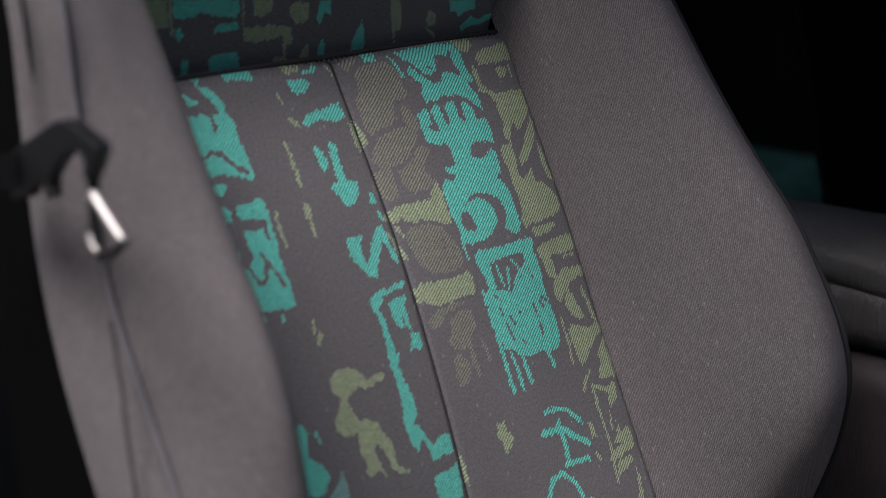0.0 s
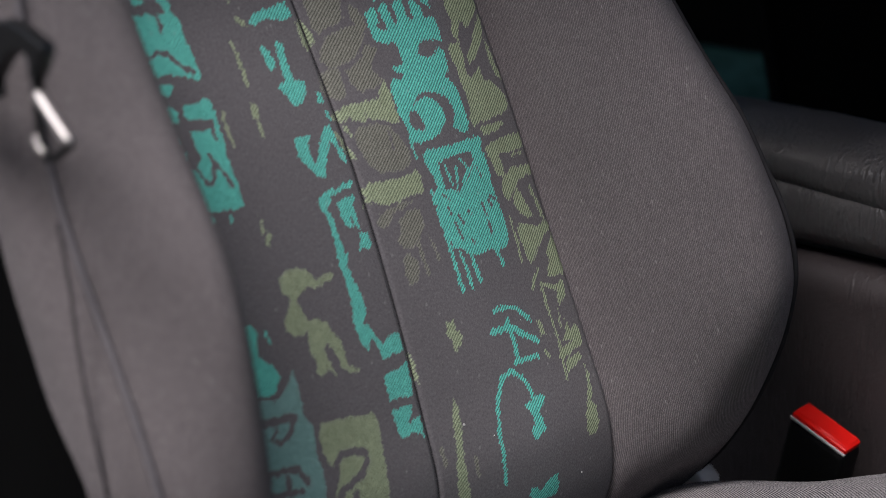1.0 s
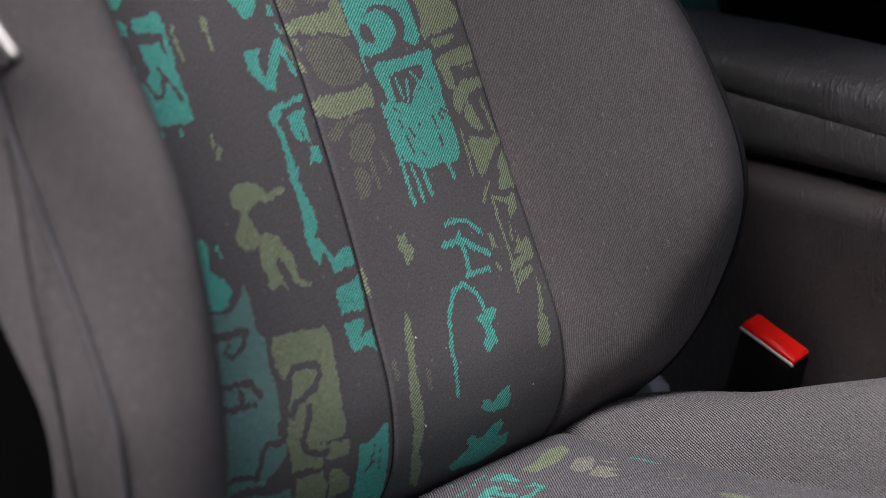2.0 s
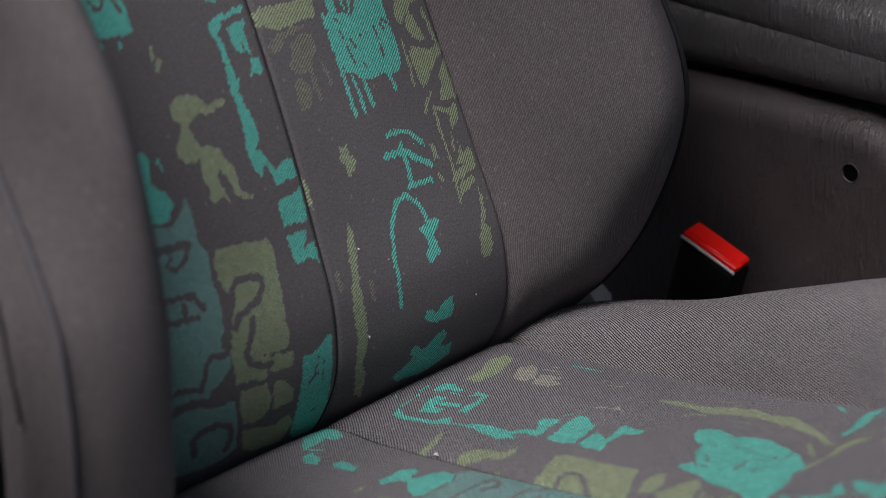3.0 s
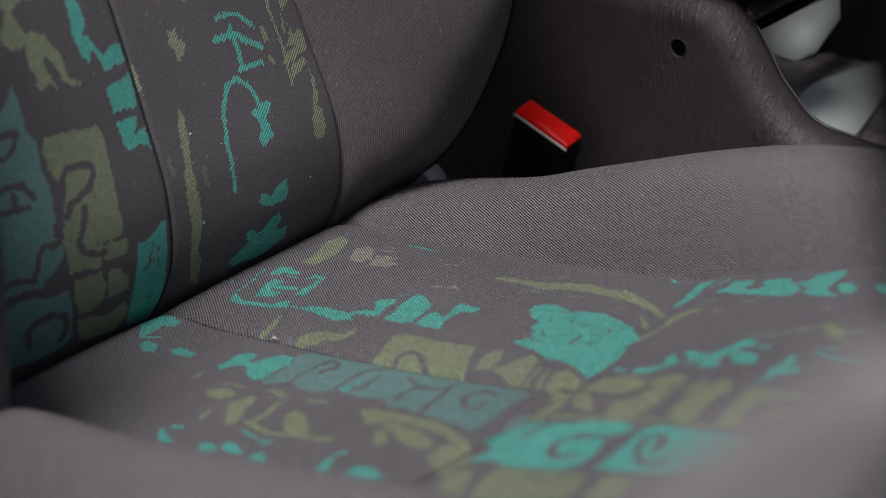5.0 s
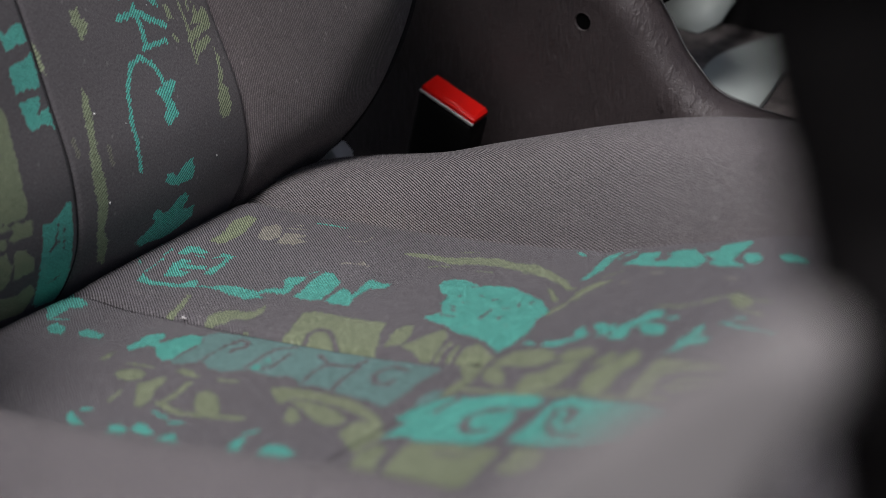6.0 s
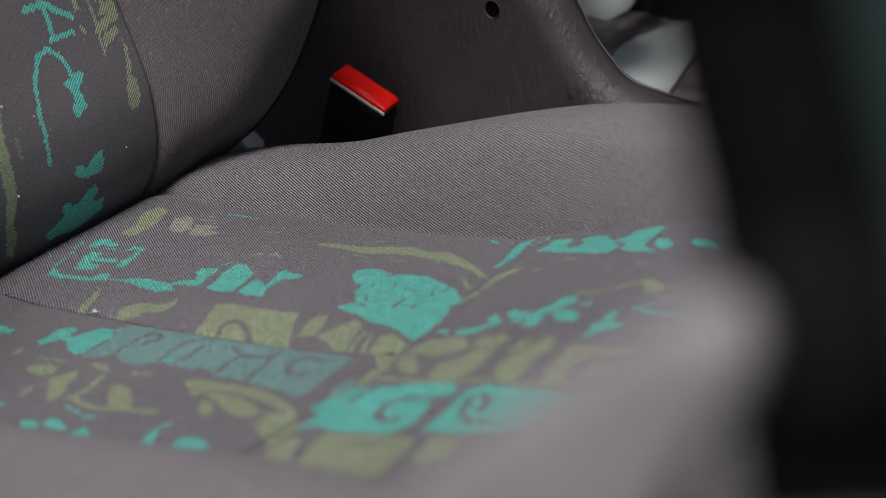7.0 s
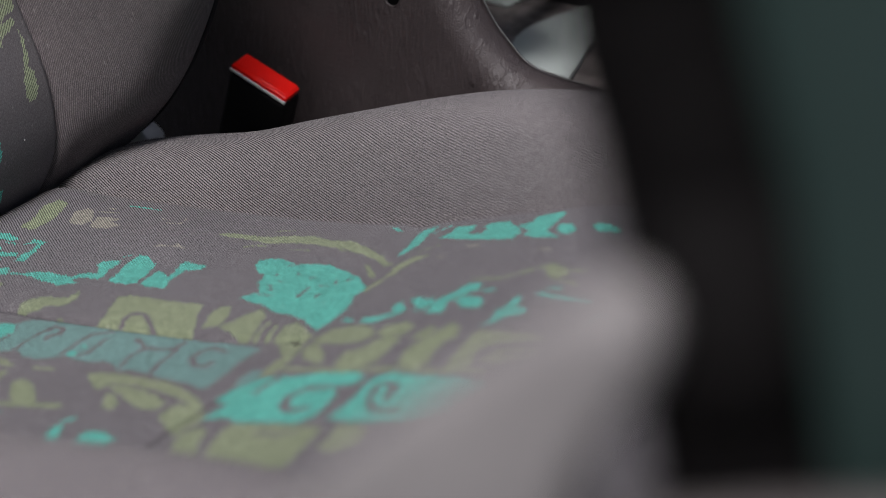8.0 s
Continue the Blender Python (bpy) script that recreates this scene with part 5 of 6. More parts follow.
ridge_far = curve((-0.05, 0.0, 0.026, 0.052, 0.10, 0.133, 0.16, 0.19, 0.25, 0.31, 0.373, 0.45, 0.62), (-0.03, -0.004, 0.017, 0.041, 0.067, 0.082, 0.088, 0.084, 0.056, 0.006, -0.042, -0.105, -0.200))
ridge_near = curve((-0.05, 0.0, 0.05, 0.10, 0.145, 0.19, 0.25, 0.31, 0.373, 0.41, 0.5, 0.62), (0.06, 0.075, 0.088, 0.093, 0.095, 0.090, 0.074, 0.038, 0.0, -0.022, -0.085, -0.170))
cush_z = curve((-0.08, -0.03, 0.0, 0.045, 0.09, 0.15, 0.25, 0.326, 0.357, 0.40, 0.44, 0.475, 0.50), (-0.055, -0.022, 0.002, 0.0085, 0.0145, 0.023, 0.043, 0.070, 0.081, 0.088, 0.083, 0.055, 0.0))
crest_z = curve((-0.08, -0.03, 0.008, 0.039, 0.103, 0.142, 0.18, 0.216, 0.268, 0.328, 0.40, 0.45, 0.48, 0.505), (-0.06, -0.015, 0.014, 0.025, 0.044, 0.060, 0.075, 0.089, 0.106, 0.117, 0.115, 0.095, 0.055, -0.01))
crest_near = curve((-0.08, -0.03, 0.0, 0.04, 0.069, 0.094, 0.11, 0.147, 0.216, 0.278, 0.337, 0.40, 0.45, 0.48, 0.505), (-0.06, 0.0, 0.02, 0.036, 0.050, 0.060, 0.063, 0.068, 0.082, 0.096, 0.108, 0.112, 0.095, 0.055, -0.01))
HALF = 0.147
CROSS = 0.353
SEAM = 0.0025
STEP = 0.00075


def back_at(y, h):
    return np.stack([back_x(h) + back_lean(h) * y, y, Z0 + h], -1)


def cushion_at(x, y):
    return np.stack([x, y, Z0 + cush_z(x)], -1)


seat = thing("car_seat", (0, 0, 0.22), "grey twill front car seat with teal and olive graffiti-patterned panels", "car seat")


def seat_part(name, me, mat, label="", parent=seat):
    me.transform(Matrix.Translation((0, 0, -0.22)))
    return mesh_part(name, me, mat, parent, label)


def seat_bm(name, bm, mat, label="", parent=seat):
    bmesh.ops.translate(bm, vec=(0, 0, -0.22), verts=bm.verts)
    return part(name, bm, mat, parent, label)


def shoulder_at(y, h):
    """The shoulder of the backrest hangs over the seam and faces down."""
    return np.stack([back_x(CROSS) - 0.012 + 0.32 * (h - CROSS) - 1.6 * np.clip(h - 0.43, 0, 1) ** 1.2 + back_lean(h) * y, y, Z0 + h], -1)


def back_panel(name, y0, y1, h0, h1, label, form=back_at):
    ys = np.linspace(y0, y1, int((y1 - y0) / STEP) + 1)
    hs = np.linspace(h0, h1, int((h1 - h0) / STEP) + 1)
    Y, Hh = np.meshgrid(ys, hs)
    P = form(Y, Hh)
    puff = 0.0030 * np.clip(np.sin(np.pi * (Y - y0) / (y1 - y0)), 0, 1) ** 0.75
    tuck = 0.0013 * (np.exp(-((Y - y0) / 0.0018) ** 2) + np.exp(-((Y - y1) / 0.0018) ** 2)) + 0.0035 * np.exp(-((Hh - h1) / 0.005) ** 2)
    P[..., 0] += puff - tuck
    return seat_part(name, sheet(P, np.stack([-1.25 * Y, 0.8 * Hh], -1), layers=back_print.layers(Y, Hh)), CLOTH_PRINT_RELIT, label)


def fold_x(y):
    """Where the cushion is folded and sewn across, bowed to the front."""
    return 0.278 - 0.021 * (y / HALF) ** 2


def cushion_panel(name, y0, y1, front, label):
    ys = np.linspace(y0, y1, int((y1 - y0) / STEP) + 1)
    S, Y = np.meshgrid(np.linspace(0, 1, int((0.222 if front else 0.338) / STEP)), ys)
    fold = fold_x(Y)
    X = fold + (0.499 - fold) * S if front else -0.06 + (fold + 0.06) * S
    P = cushion_at(X, Y)
    puff = 0.003 * np.clip(np.sin(np.pi * (Y - y0) / (y1 - y0)), 0, 1) ** 0.6
    if y1 == HALF:  # the far edge lies proud of the foot of the bolster
        puff = np.where(Y > (y0 + y1) / 2, 0.003 - 0.0004 * ((Y - y0) / (y1 - y0) * 2 - 1) ** 4, puff)
    far_tuck = 0.0004 if y1 == HALF else 0.003
    tuck = 0.003 * np.exp(-((Y - y0) / 0.003) ** 2) + far_tuck * np.exp(-((Y - y1) / 0.0025) ** 2) + 0.0021 * np.exp(-((X - fold) / 0.008) ** 2)
    P[..., 2] += puff - tuck
    return seat_part(name, sheet(P, np.stack([X, Y], -1), layers=seat_print.layers(X, Y)), CLOTH_PRINT, label)


panel = back_panel("back_panel", SEAM, HALF, -0.06, CROSS, "grey twill panel woven with teal, olive and taupe graffiti shapes")
back_panel("back_panel", -HALF, SEAM, -0.06, CROSS, "grey twill panel woven with teal and olive graffiti shapes")
shoulder = back_panel("shoulder_panel", -HALF, HALF, CROSS, 0.60, "upper panel of patterned twill above the cross seam", shoulder_at)
far_cushion = cushion_panel("cushion_panel", 0.0, HALF, False, "grey twill seat panel woven with teal and olive shapes")
cushion_panel("cushion_panel", -HALF, 0.0, False, "grey twill seat panel woven with teal and olive shapes")
cushion_panel("cushion_front", -HALF, HALF, True, "front strip of patterned twill beyond the cross fold")


def back_bolster(side):
    ridge, edge = (ridge_far, piping_x) if side > 0 else (ridge_near, piping_near)
    hs = np.linspace(-0.05, 0.60, 110)
    face, flank, rear = [], [], []
    for h in hs:
        f = float(back_x(h) + back_lean(h) * HALF * side)
        r, e = float(ridge(h)), float(edge(h))
        tail = min(float(flank_end(h)), e - (0.035 if side > 0 else 0.014))
        pts = [(f - 0.006, HALF), (f + 0.002, HALF + 0.003), (f + 0.45 * (r - f), HALF + 0.013), (f + 0.85 * (r - f), HALF + 0.027), (r, 0.190), (0.45 * r + 0.55 * e + 0.006, 0.213), (e, 0.232)]
        face.append(spline([(x, y * side, Z0 + h) for x, y in pts], 34))
        pts = [(e - 0.002, 0.232), (e - 0.012, 0.239), (0.5 * e + 0.5 * tail - 0.004, 0.246), (tail, 0.248)]
        flank.append(spline([(x, y * side, Z0 + h) for x, y in pts], 14))
        # Strip behind the flank, coloured near-black for the dark gap there.
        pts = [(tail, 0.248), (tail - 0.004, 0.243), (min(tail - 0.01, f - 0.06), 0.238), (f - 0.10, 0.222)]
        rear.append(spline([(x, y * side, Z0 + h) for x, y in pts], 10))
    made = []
    for name, rows, mat, label in (("back_bolster", face, CLOTH_SHADED, "raised grey twill side bolster of the backrest"),
                                   ("back_flank", flank, CLOTH_SHADED, "outer grey cloth flank of the backrest"),
                                   ("back_edge", rear, SHADE_BLACK, "near-black strip standing in for the dark gap behind the flank")):
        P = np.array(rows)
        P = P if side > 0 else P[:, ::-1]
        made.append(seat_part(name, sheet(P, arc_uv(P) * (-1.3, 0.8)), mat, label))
    seat_bm("piping", tube([(float(edge(h)) + 0.0008, 0.2342 * side, Z0 + h) for h in np.linspace(0.0, 0.60, 80)], 0.0018 if side > 0 else 0.0020), PIPING if side > 0 else PIPING_PALER, "thin dark piping along the bolster edge", made[0])
    return made


def cushion_bolster(side):
    xs = np.linspace(-0.06, 0.503, 100)
    rows = []
    for x in xs:
        g, c = float(cush_z(min(x, 0.499))), float(crest_z(x) if side > 0 else crest_near(x))
        c = max(c, g - 0.01)
        pts = [(HALF - 0.001, g - 0.016), (HALF + 0.004, g - 0.012), (HALF + 0.009, g - 0.003), (HALF + 0.018, g + 0.5 * (c - g)), (HALF + 0.030, g + 0.88 * (c - g)), (0.200, c), (0.238, c - 0.010), (0.258, c - 0.035), (0.262, c - 0.08), (0.262, -0.16)]
        rows.append(spline([(x, y * side, Z0 + z) for y, z in pts], 44))
    P = np.array(rows)
    U = arc_uv(P)[..., ::-1]
    if side > 0:
        P, U = P[:, ::-1], U[:, ::-1]
    bolster = seat_part("cushion_bolster", sheet(P, U), CLOTH_SIDE, "raised grey twill side bolster of the seat cushion")
    crest = crest_z if side > 0 else crest_near
    seat_bm("cushion_piping", tube([(x, 0.2535 * side, Z0 + float(crest(x)) - 0.018) for x in np.linspace(0.0, 0.46, 60)], 0.0021), PIPING_PALER, "thin piping along the cushion edge", bolster)


for side in (1, -1):
    near_parts = back_bolster(side)
    cushion_bolster(side)

# sewn seams
seat_bm("seam", tube([(float(back_x(h)) - 0.0011, SEAM, Z0 + h) for h in np.linspace(-0.02, CROSS - 0.002, 60)], 0.0006, 6), SEAM_THREAD, "dark sewn seam", panel)
seat_bm("seam", tube([(float(back_x(CROSS) + back_lean(CROSS) * y) - 0.0022, y, Z0 + CROSS + 0.0006) for y in np.linspace(-HALF + 0.004, HALF - 0.004, 30)], 0.0017, 6), SEAM_THREAD, "dark sewn seam", shoulder)
seat_bm("seam", tube([(x, 0.0, Z0 + float(cush_z(x)) - 0.0022) for x in np.linspace(-0.02, 0.277, 40)], 0.0007, 6), SEAM_THREAD, "dark sewn seam", far_cushion)
seat_bm("welt", tube([(x, HALF + 0.0003, Z0 + float(cush_z(x)) + 0.0022 - 0.0021 * math.exp(-((x - fold_x(HALF)) / 0.008) ** 2)) for x in np.linspace(0.03, 0.47, 90)], 0.0005, 6), PIPING_PALER, "thin pale sewn edge of the seat panel", far_cushion)
seat_bm("seam", tube([(x, -0.2468, z) for x, z in spline([(0.0345, 0.782), (0.0400, 0.757), (0.0440, 0.725), (0.0500, 0.696), (0.0586, 0.663), (0.066, 0.62)], 30)], 0.0007, 6), SEAM_THREAD, "dark sewn seam of the flank", near_parts[1])

# overlock stitches along the cross seam
stitches = bmesh.new()
for k in range(74):
    y = -HALF + 0.006 + k * (2 * HALF - 0.012) / 73
    x = float(back_x(CROSS) + back_lean(CROSS) * y)
    stitch = tube([(x - 0.0004, y - 0.0006, Z0 + CROSS - 0.0034), (x + 0.0004, y, Z0 + CROSS - 0.0018), (x - 0.0012, y + 0.0006, Z0 + CROSS + 0.0002)], 0.00035, 5)
    copy = bpy.data.meshes.new("stitch")
    stitch.to_mesh(copy)
    stitch.free()
    stitches.from_mesh(copy)
    bpy.data.meshes.remove(copy)
seat_bm("stitching", stitches, PIPING_PALER, "grey overlock stitches along the cross seam", shoulder)

# hard back of the seat and the base under the cushion
shell_rows = [[(float(back_x(h)) - 0.10, y, Z0 + h) for y in np.linspace(-0.225, 0.225, 12)] for h in np.linspace(-0.06, 0.60, 20)]
P = np.array(shell_rows)
seat_part("back_shell", sheet(P, arc_uv(P)), SHELL, "black plastic rear shell")
seat_bm("seat_base", slab((0.50, 0.50, 0.16), (0.225, 0, 0.41), 0.02), SHELL, "black base under the cushion")
for sy in (-1, 1):
    seat_bm("rail", slab((0.46, 0.03, 0.10), (0.22, 0.19 * sy, 0.275), 0.005), BLACK, "black seat rail")
seat_bm("hinge_bracket", profile_block([(-0.045, 0.440), (-0.0425, 0.4870), (-0.0330, 0.4970), (-0.0215, 0.4960), (-0.0150, 0.4910), (-0.011, 0.440)], 0.2645, 0.2805, 0.0015, 2), ALLOY, "grey metal recliner bracket")

# bits of white lint caught on the cloth
def lint(x, y, z, size, turn):
    pts = spline([(-size, 0, 0.0), (-0.3 * size, 0.3 * size, 0.0009), (0.4 * size, -0.1 * size, 0.0006), (size, 0.3 * size, 0.0002)], 10)
    ob = part("lint", tube(pts, [0.0002, 0.0003, 0.0005, 0.0005, 0.0004, 0.0004, 0.0004, 0.0003, 0.0003, 0.0002], 6), LINT)
    ob.matrix_world = pose(x, y, z, 0, 0, turn)
    return tagged(ob, "tiny white tuft of lint on the seat cloth", "lint", "lint on the seat")


lint(0.083, 0.001, Z0 + float(cush_z(0.083)), 0.0016, 20)
lint(0.245, 0.136, Z0 + float(cush_z(0.245)), 0.0008, 50)
rng = random.Random(21)
for k in range(6):
    h, y = rng.uniform(0.02, 0.16), rng.uniform(0.02, 0.14)
    lint(float(back_x(h) + back_lean(h) * y) + 0.0022, y, Z0 + h, rng.uniform(0.0002, 0.0004), rng.uniform(0, 180))

# ---- belt buckle ----
buckle = thing("belt_buckle", (0.035, 0.31, 0.30), "black seat belt buckle with a red release button beside the console", "seat belt buckle")
lean = pose(0.009, 0.004, 0.2310, 12, 20, 0)


def buckle_part(name, size, at, bevel, mat, label="", parent=buckle):
    bm = slab(size, at, bevel)
    bmesh.ops.transform(bm, matrix=lean, verts=bm.verts)
    return part(name, bm, mat, parent, label)


housing = buckle_part("housing", (0.0465, 0.0195, 0.110), (0, 0.0012, -0.0595), 0.004, BLACK, "black plastic buckle housing")
buckle_part("tongue_slot", (0.0455, 0.0012, 0.0022), (0, -0.0082, -0.0022), 0.0005, ALLOY, "worn grey rim of the slot", housing)
button = slab((0.0450, 0.0158, 0.0044), (0, 0.0004, -0.0008), 0.0012)
top_face = max((f for f in button.faces if f.normal.z > 0.9), key=lambda f: f.calc_area())
bmesh.ops.inset_region(button, faces=[top_face], thickness=0.0016)
for v in top_face.verts:
    v.co.z += 0.0014
    v.co.y += 0.0005
bmesh.ops.bevel(button, geom=list(top_face.edges), offset=0.0006, segments=2, profile=0.5, affect="EDGES")
bmesh.ops.transform(button, matrix=lean, verts=button.verts)
part("release_button", button, RED, housing, "glossy red release button")
stalk = slab((0.034, 0.010, 0.15), (0, 0, -0.16), 0.004)
bmesh.ops.transform(stalk, matrix=lean, verts=stalk.verts)
part("stalk", stalk, BLACK, buckle, "black stalk")

# ---- centre console ----
console = thing("centre_console", (0.1, 0.45, 0.22), "black grained vinyl centre console with a screw hole beside the seat", "console")


def console_bm(name, bm, mat, label="", smooth=True, parent=console):
    bmesh.ops.translate(bm, vec=(-0.1, -0.45, -0.22), verts=bm.verts)
    return part(name, bm, mat, parent, label, smooth)


line = [(-0.45, 0.24), (-0.45, 0.624), (0.04, 0.629), (0.120, 0.6275), (0.147, 0.621), (0.160, 0.607), (0.168, 0.5962), (0.1805, 0.578), (0.193, 0.5655), (0.202, 0.5575), (0.213, 0.553), (0.2305, 0.551), (0.265, 0.549), (0.62, 0.545), (0.62, 0.24)]
side_panel = console_bm("side_panel", profile_block(line, 0.347, 0.376, 0.020, 7), VINYL, "black grained side panel with a drilled hole")
drill = bmesh.new()
bmesh.ops.create_cone(drill, cap_ends=True, segments=24, radius1=0.0058, radius2=0.0058, depth=0.05, matrix=pose(0.1197, 0.352, 0.5915, 90, 0, 0))
cutter = part("drill", drill, BLACK)
cut = side_panel.modifiers.new("hole", "BOOLEAN")
cut.operation, cut.object = "DIFFERENCE", cutter
bpy.context.view_layer.update()
drilled = bpy.data.meshes.new_from_object(side_panel.evaluated_get(bpy.context.evaluated_depsgraph_get()))
side_panel.modifiers.clear()
side_panel.data = drilled
for face in drilled.polygons:
    face.use_smooth = face.normal.y > -0.999
bpy.data.objects.remove(cutter)
# Plug set in the hole, its colour giving the darkness inside.
socket = bmesh.new()
bmesh.ops.create_cone(socket, cap_ends=True, segments=24, radius1=0.0066, radius2=0.0066, depth=0.016, matrix=pose(0.1197, 0.3562, 0.5915, 90, 0, 0))
console_bm("hole_shade_plug", socket, SHADE_BLACK, "near-black plug standing in for the dark of the hole", False, side_panel)
console_bm("hole_edge", tube([(0.1197 + 0.0061 * math.cos(a), 0.3468, 0.5915 + 0.0061 * math.sin(a)) for a in np.linspace(0, 2 * math.pi, 33)], 0.00035, 6), VINYL, "thin rounded edge of the screw hole", True, side_panel)
console_bm("tray", slab((0.58, 0.20, 0.02), (0.33, 0.476, 0.515), 0.004), TRAY, "dark floor of the console tray")
console_bm("inner_wall", slab((1.06, 0.02, 0.36), (0.09, 0.585, 0.415), 0.006), BLACK, "far wall of the console")
console_bm("rim_bead", tube(spline([(x + 0.001, 0.3735, z + 0.0005) for x, z in line[5:13]], 60), 0.0004, 6), BEAD, "thin pale bead round the tray opening", True, side_panel)
bar = console_bm("tray_bar", slab((0.018, 0.212, 0.012), (0.1475, 0.4785, 0.6115), 0.0055), VINYL, "vinyl bar across the rear of the tray opening")
# Strip that paints the dark gap beneath the bar.
console_bm("gap_strip", slab((0.006, 0.205, 0.007), (0.1560, 0.478, 0.6050), 0.002), SHADE_BLACK, "near-black strip standing in for the gap under the bar", True, bar)

armrest = thing("armrest", (0.0, 0.41, 0.63), "black padded leather armrest with creased sides on the console", "armrest")


def padded(name, x0, x1, y0, y1, base, z1, power, label, dip=0.0):
    """A padded body along x: rounded cross-section, round ends, slightly uneven skin."""
    rows = []
    for s in np.linspace(-1, 1, 70):
        x = x0 + (x1 - x0) * (s + 1) / 2
        z0 = base - dip * max(-0.08, x - 0.02)
        tip = max(0.0, abs(s) - 0.74) / 0.26
        k = max(0.02, (1 - tip ** 2.4) ** 0.42)
        ring = []
        for a in np.linspace(0, 2 * math.pi, 56, endpoint=False):
            cy, cz = math.cos(a), math.sin(a)
            r = (abs(cy) ** power + abs(cz) ** power) ** (-1 / power)
            p = Vector((x, (y0 + y1) / 2 + r * cy * k * (y1 - y0) / 2, (z0 + z1) / 2 + r * cz * k * (z1 - z0) / 2))
            swell = noise.noise(p * 14.0) * 0.0016 + noise.noise(p * 45.0) * 0.0006
            ring.append((p.x, p.y + swell * cy, p.z + swell * cz))
        rows.append(ring)
    P = np.array(rows)
    me = sheet(P, np.zeros(P.shape[:2] + (2,)), closed=True)
    me.transform(Matrix.Translation((0.0, -0.41, -0.63)))
    return mesh_part(name, me, PAD, armrest, label)


padded("lower_pad", -0.21, 0.204, 0.351, 0.458, 0.630, 0.686, 3.0, "creased lower edge of the armrest")
padded("lid", -0.20, 0.196, 0.350, 0.456, 0.661, 0.708, 2.5, "padded armrest lid", 0.13)

# pale sheet and scrap that lie in the tray
def leaf(name, outline, rise, label):
    base = (outline[0][0], outline[0][1], 0.527)
    bm = bmesh.new()
    n = len(outline)
    lo = [bm.verts.new((x - base[0], y - base[1], 0.0)) for x, y in outline]
    up = [bm.verts.new((x - base[0], y - base[1], 0.0016 + rise * math.sin(i / n * math.pi))) for i, (x, y) in enumerate(outline)]
    bm.faces.new(up)
    bm.faces.new(lo[::-1])
    for i in range(n):
        bm.faces.new((lo[i], lo[(i + 1) % n], up[(i + 1) % n], up[i]))
    bmesh.ops.triangulate(bm, faces=[f for f in bm.faces if len(f.verts) > 4])
    ob = part(name, bm, PALE, None, "", False)
    ob.location = base
    return tagged(ob, label, "sheet")


leaf("plastic_sheet", [(0.149, 0.462), (0.145, 0.478), (0.144, 0.494), (0.146, 0.509), (0.151, 0.528), (0.157, 0.548), (0.164, 0.567), (0.173, 0.572), (0.180, 0.562), (0.186, 0.545), (0.193, 0.515), (0.197, 0.498), (0.200, 0.480), (0.206, 0.455), (0.212, 0.424), (0.196, 0.428), (0.178, 0.436), (0.162, 0.448)], 0.004, "pale grey plastic sheet lying in the console tray")
scrap = bmesh.new()
rim = [(0.0, 0.0, 0.0), (0.021, -0.002, 0.0), (0.027, 0.020, 0.003), (0.038, 0.0325, 0.028), (0.035, 0.0330, 0.046), (0.004, 0.0330, 0.026), (-0.026, 0.0330, 0.006), (-0.024, 0.020, 0.0)]
top = [scrap.verts.new((x, y - 0.001, z + 0.0015)) for x, y, z in rim]
low = [scrap.verts.new(p) for p in rim]
scrap.faces.new(top)
scrap.faces.new(low[::-1])
for i in range(len(rim)):
    scrap.faces.new((low[i], low[(i + 1) % len(rim)], top[(i + 1) % len(rim)], top[i]))
bmesh.ops.triangulate(scrap, faces=[f for f in scrap.faces if len(f.verts) > 4])
scrap_ob = part("plastic_scrap", scrap, PALE)
scrap_ob.location = (0.086, 0.540, 0.5255)
tagged(scrap_ob, "pale grey plastic scrap curled against the tray wall", "sheet")

curl = part("plastic_strip", tube(spline([(0.0, 0.0, 0.0), (0.006, 0.004, 0.004), (0.013, 0.005, 0.005), (0.021, 0.002, 0.0)], 16), 0.0006, 6), PALE)
curl.location = (0.152, 0.486, 0.5258)
tagged(curl, "thin pale strip of plastic curled on the tray floor", "strip")
crumb = part("crumb", slab((0.0022, 0.0016, 0.0014), (0, 0, 0.0007), 0.0004), PALE)
crumb.location = (0.176, 0.480, 0.525)
tagged(crumb, "tiny pale crumb on the tray floor", "crumb")

# ---- the seat across the car and the rear bench ----
far_seat = thing("passenger_seat", (-0.15, 0.88, 0.22), "passenger seat beyond the centre console, near-black for the unlit cabin", "car seat")


def far_bm(name, bm, mat, label=""):
    bmesh.ops.translate(bm, vec=(0.15, -0.88, -0.22), verts=bm.verts)
    return part(name, bm, mat, far_seat, label)


# Backrest coloured near-black to give the darkness across the cabin.
far_bm("backrest", profile_block([(-0.25, 0.50), (-0.276, 0.655), (-0.318, 0.816), (-0.385, 1.08), (-0.24, 1.10), (-0.16, 0.82), (-0.10, 0.66), (-0.08, 0.50)], 0.655, 1.12, 0.03, 5), SHADE_BLACK, "backrest with its shade put into a near-black colour")
far_bm("side_strip", tube([(-0.235, 0.656, 0.55), (-0.252, 0.654, 0.66), (-0.286, 0.654, 0.80), (-0.350, 0.656, 1.05)], 0.012, 8, 0.4), BELT, "dark edge strip")
far_bm("cushion", slab((0.48, 0.50, 0.14), (0.14, 0.88, 0.44), 0.04, segments=5), SHELL, "dark seat cushion")
far_bm("base", slab((0.44, 0.42, 0.15), (0.14, 0.88, 0.295), 0.01), BLACK, "black base")

bench = thing("rear_bench", (-0.85, 0.55, 0.22), "dark rear bench with a teal patterned cushion", "bench seat")
BENCH = (0.85, -0.55, -0.22)


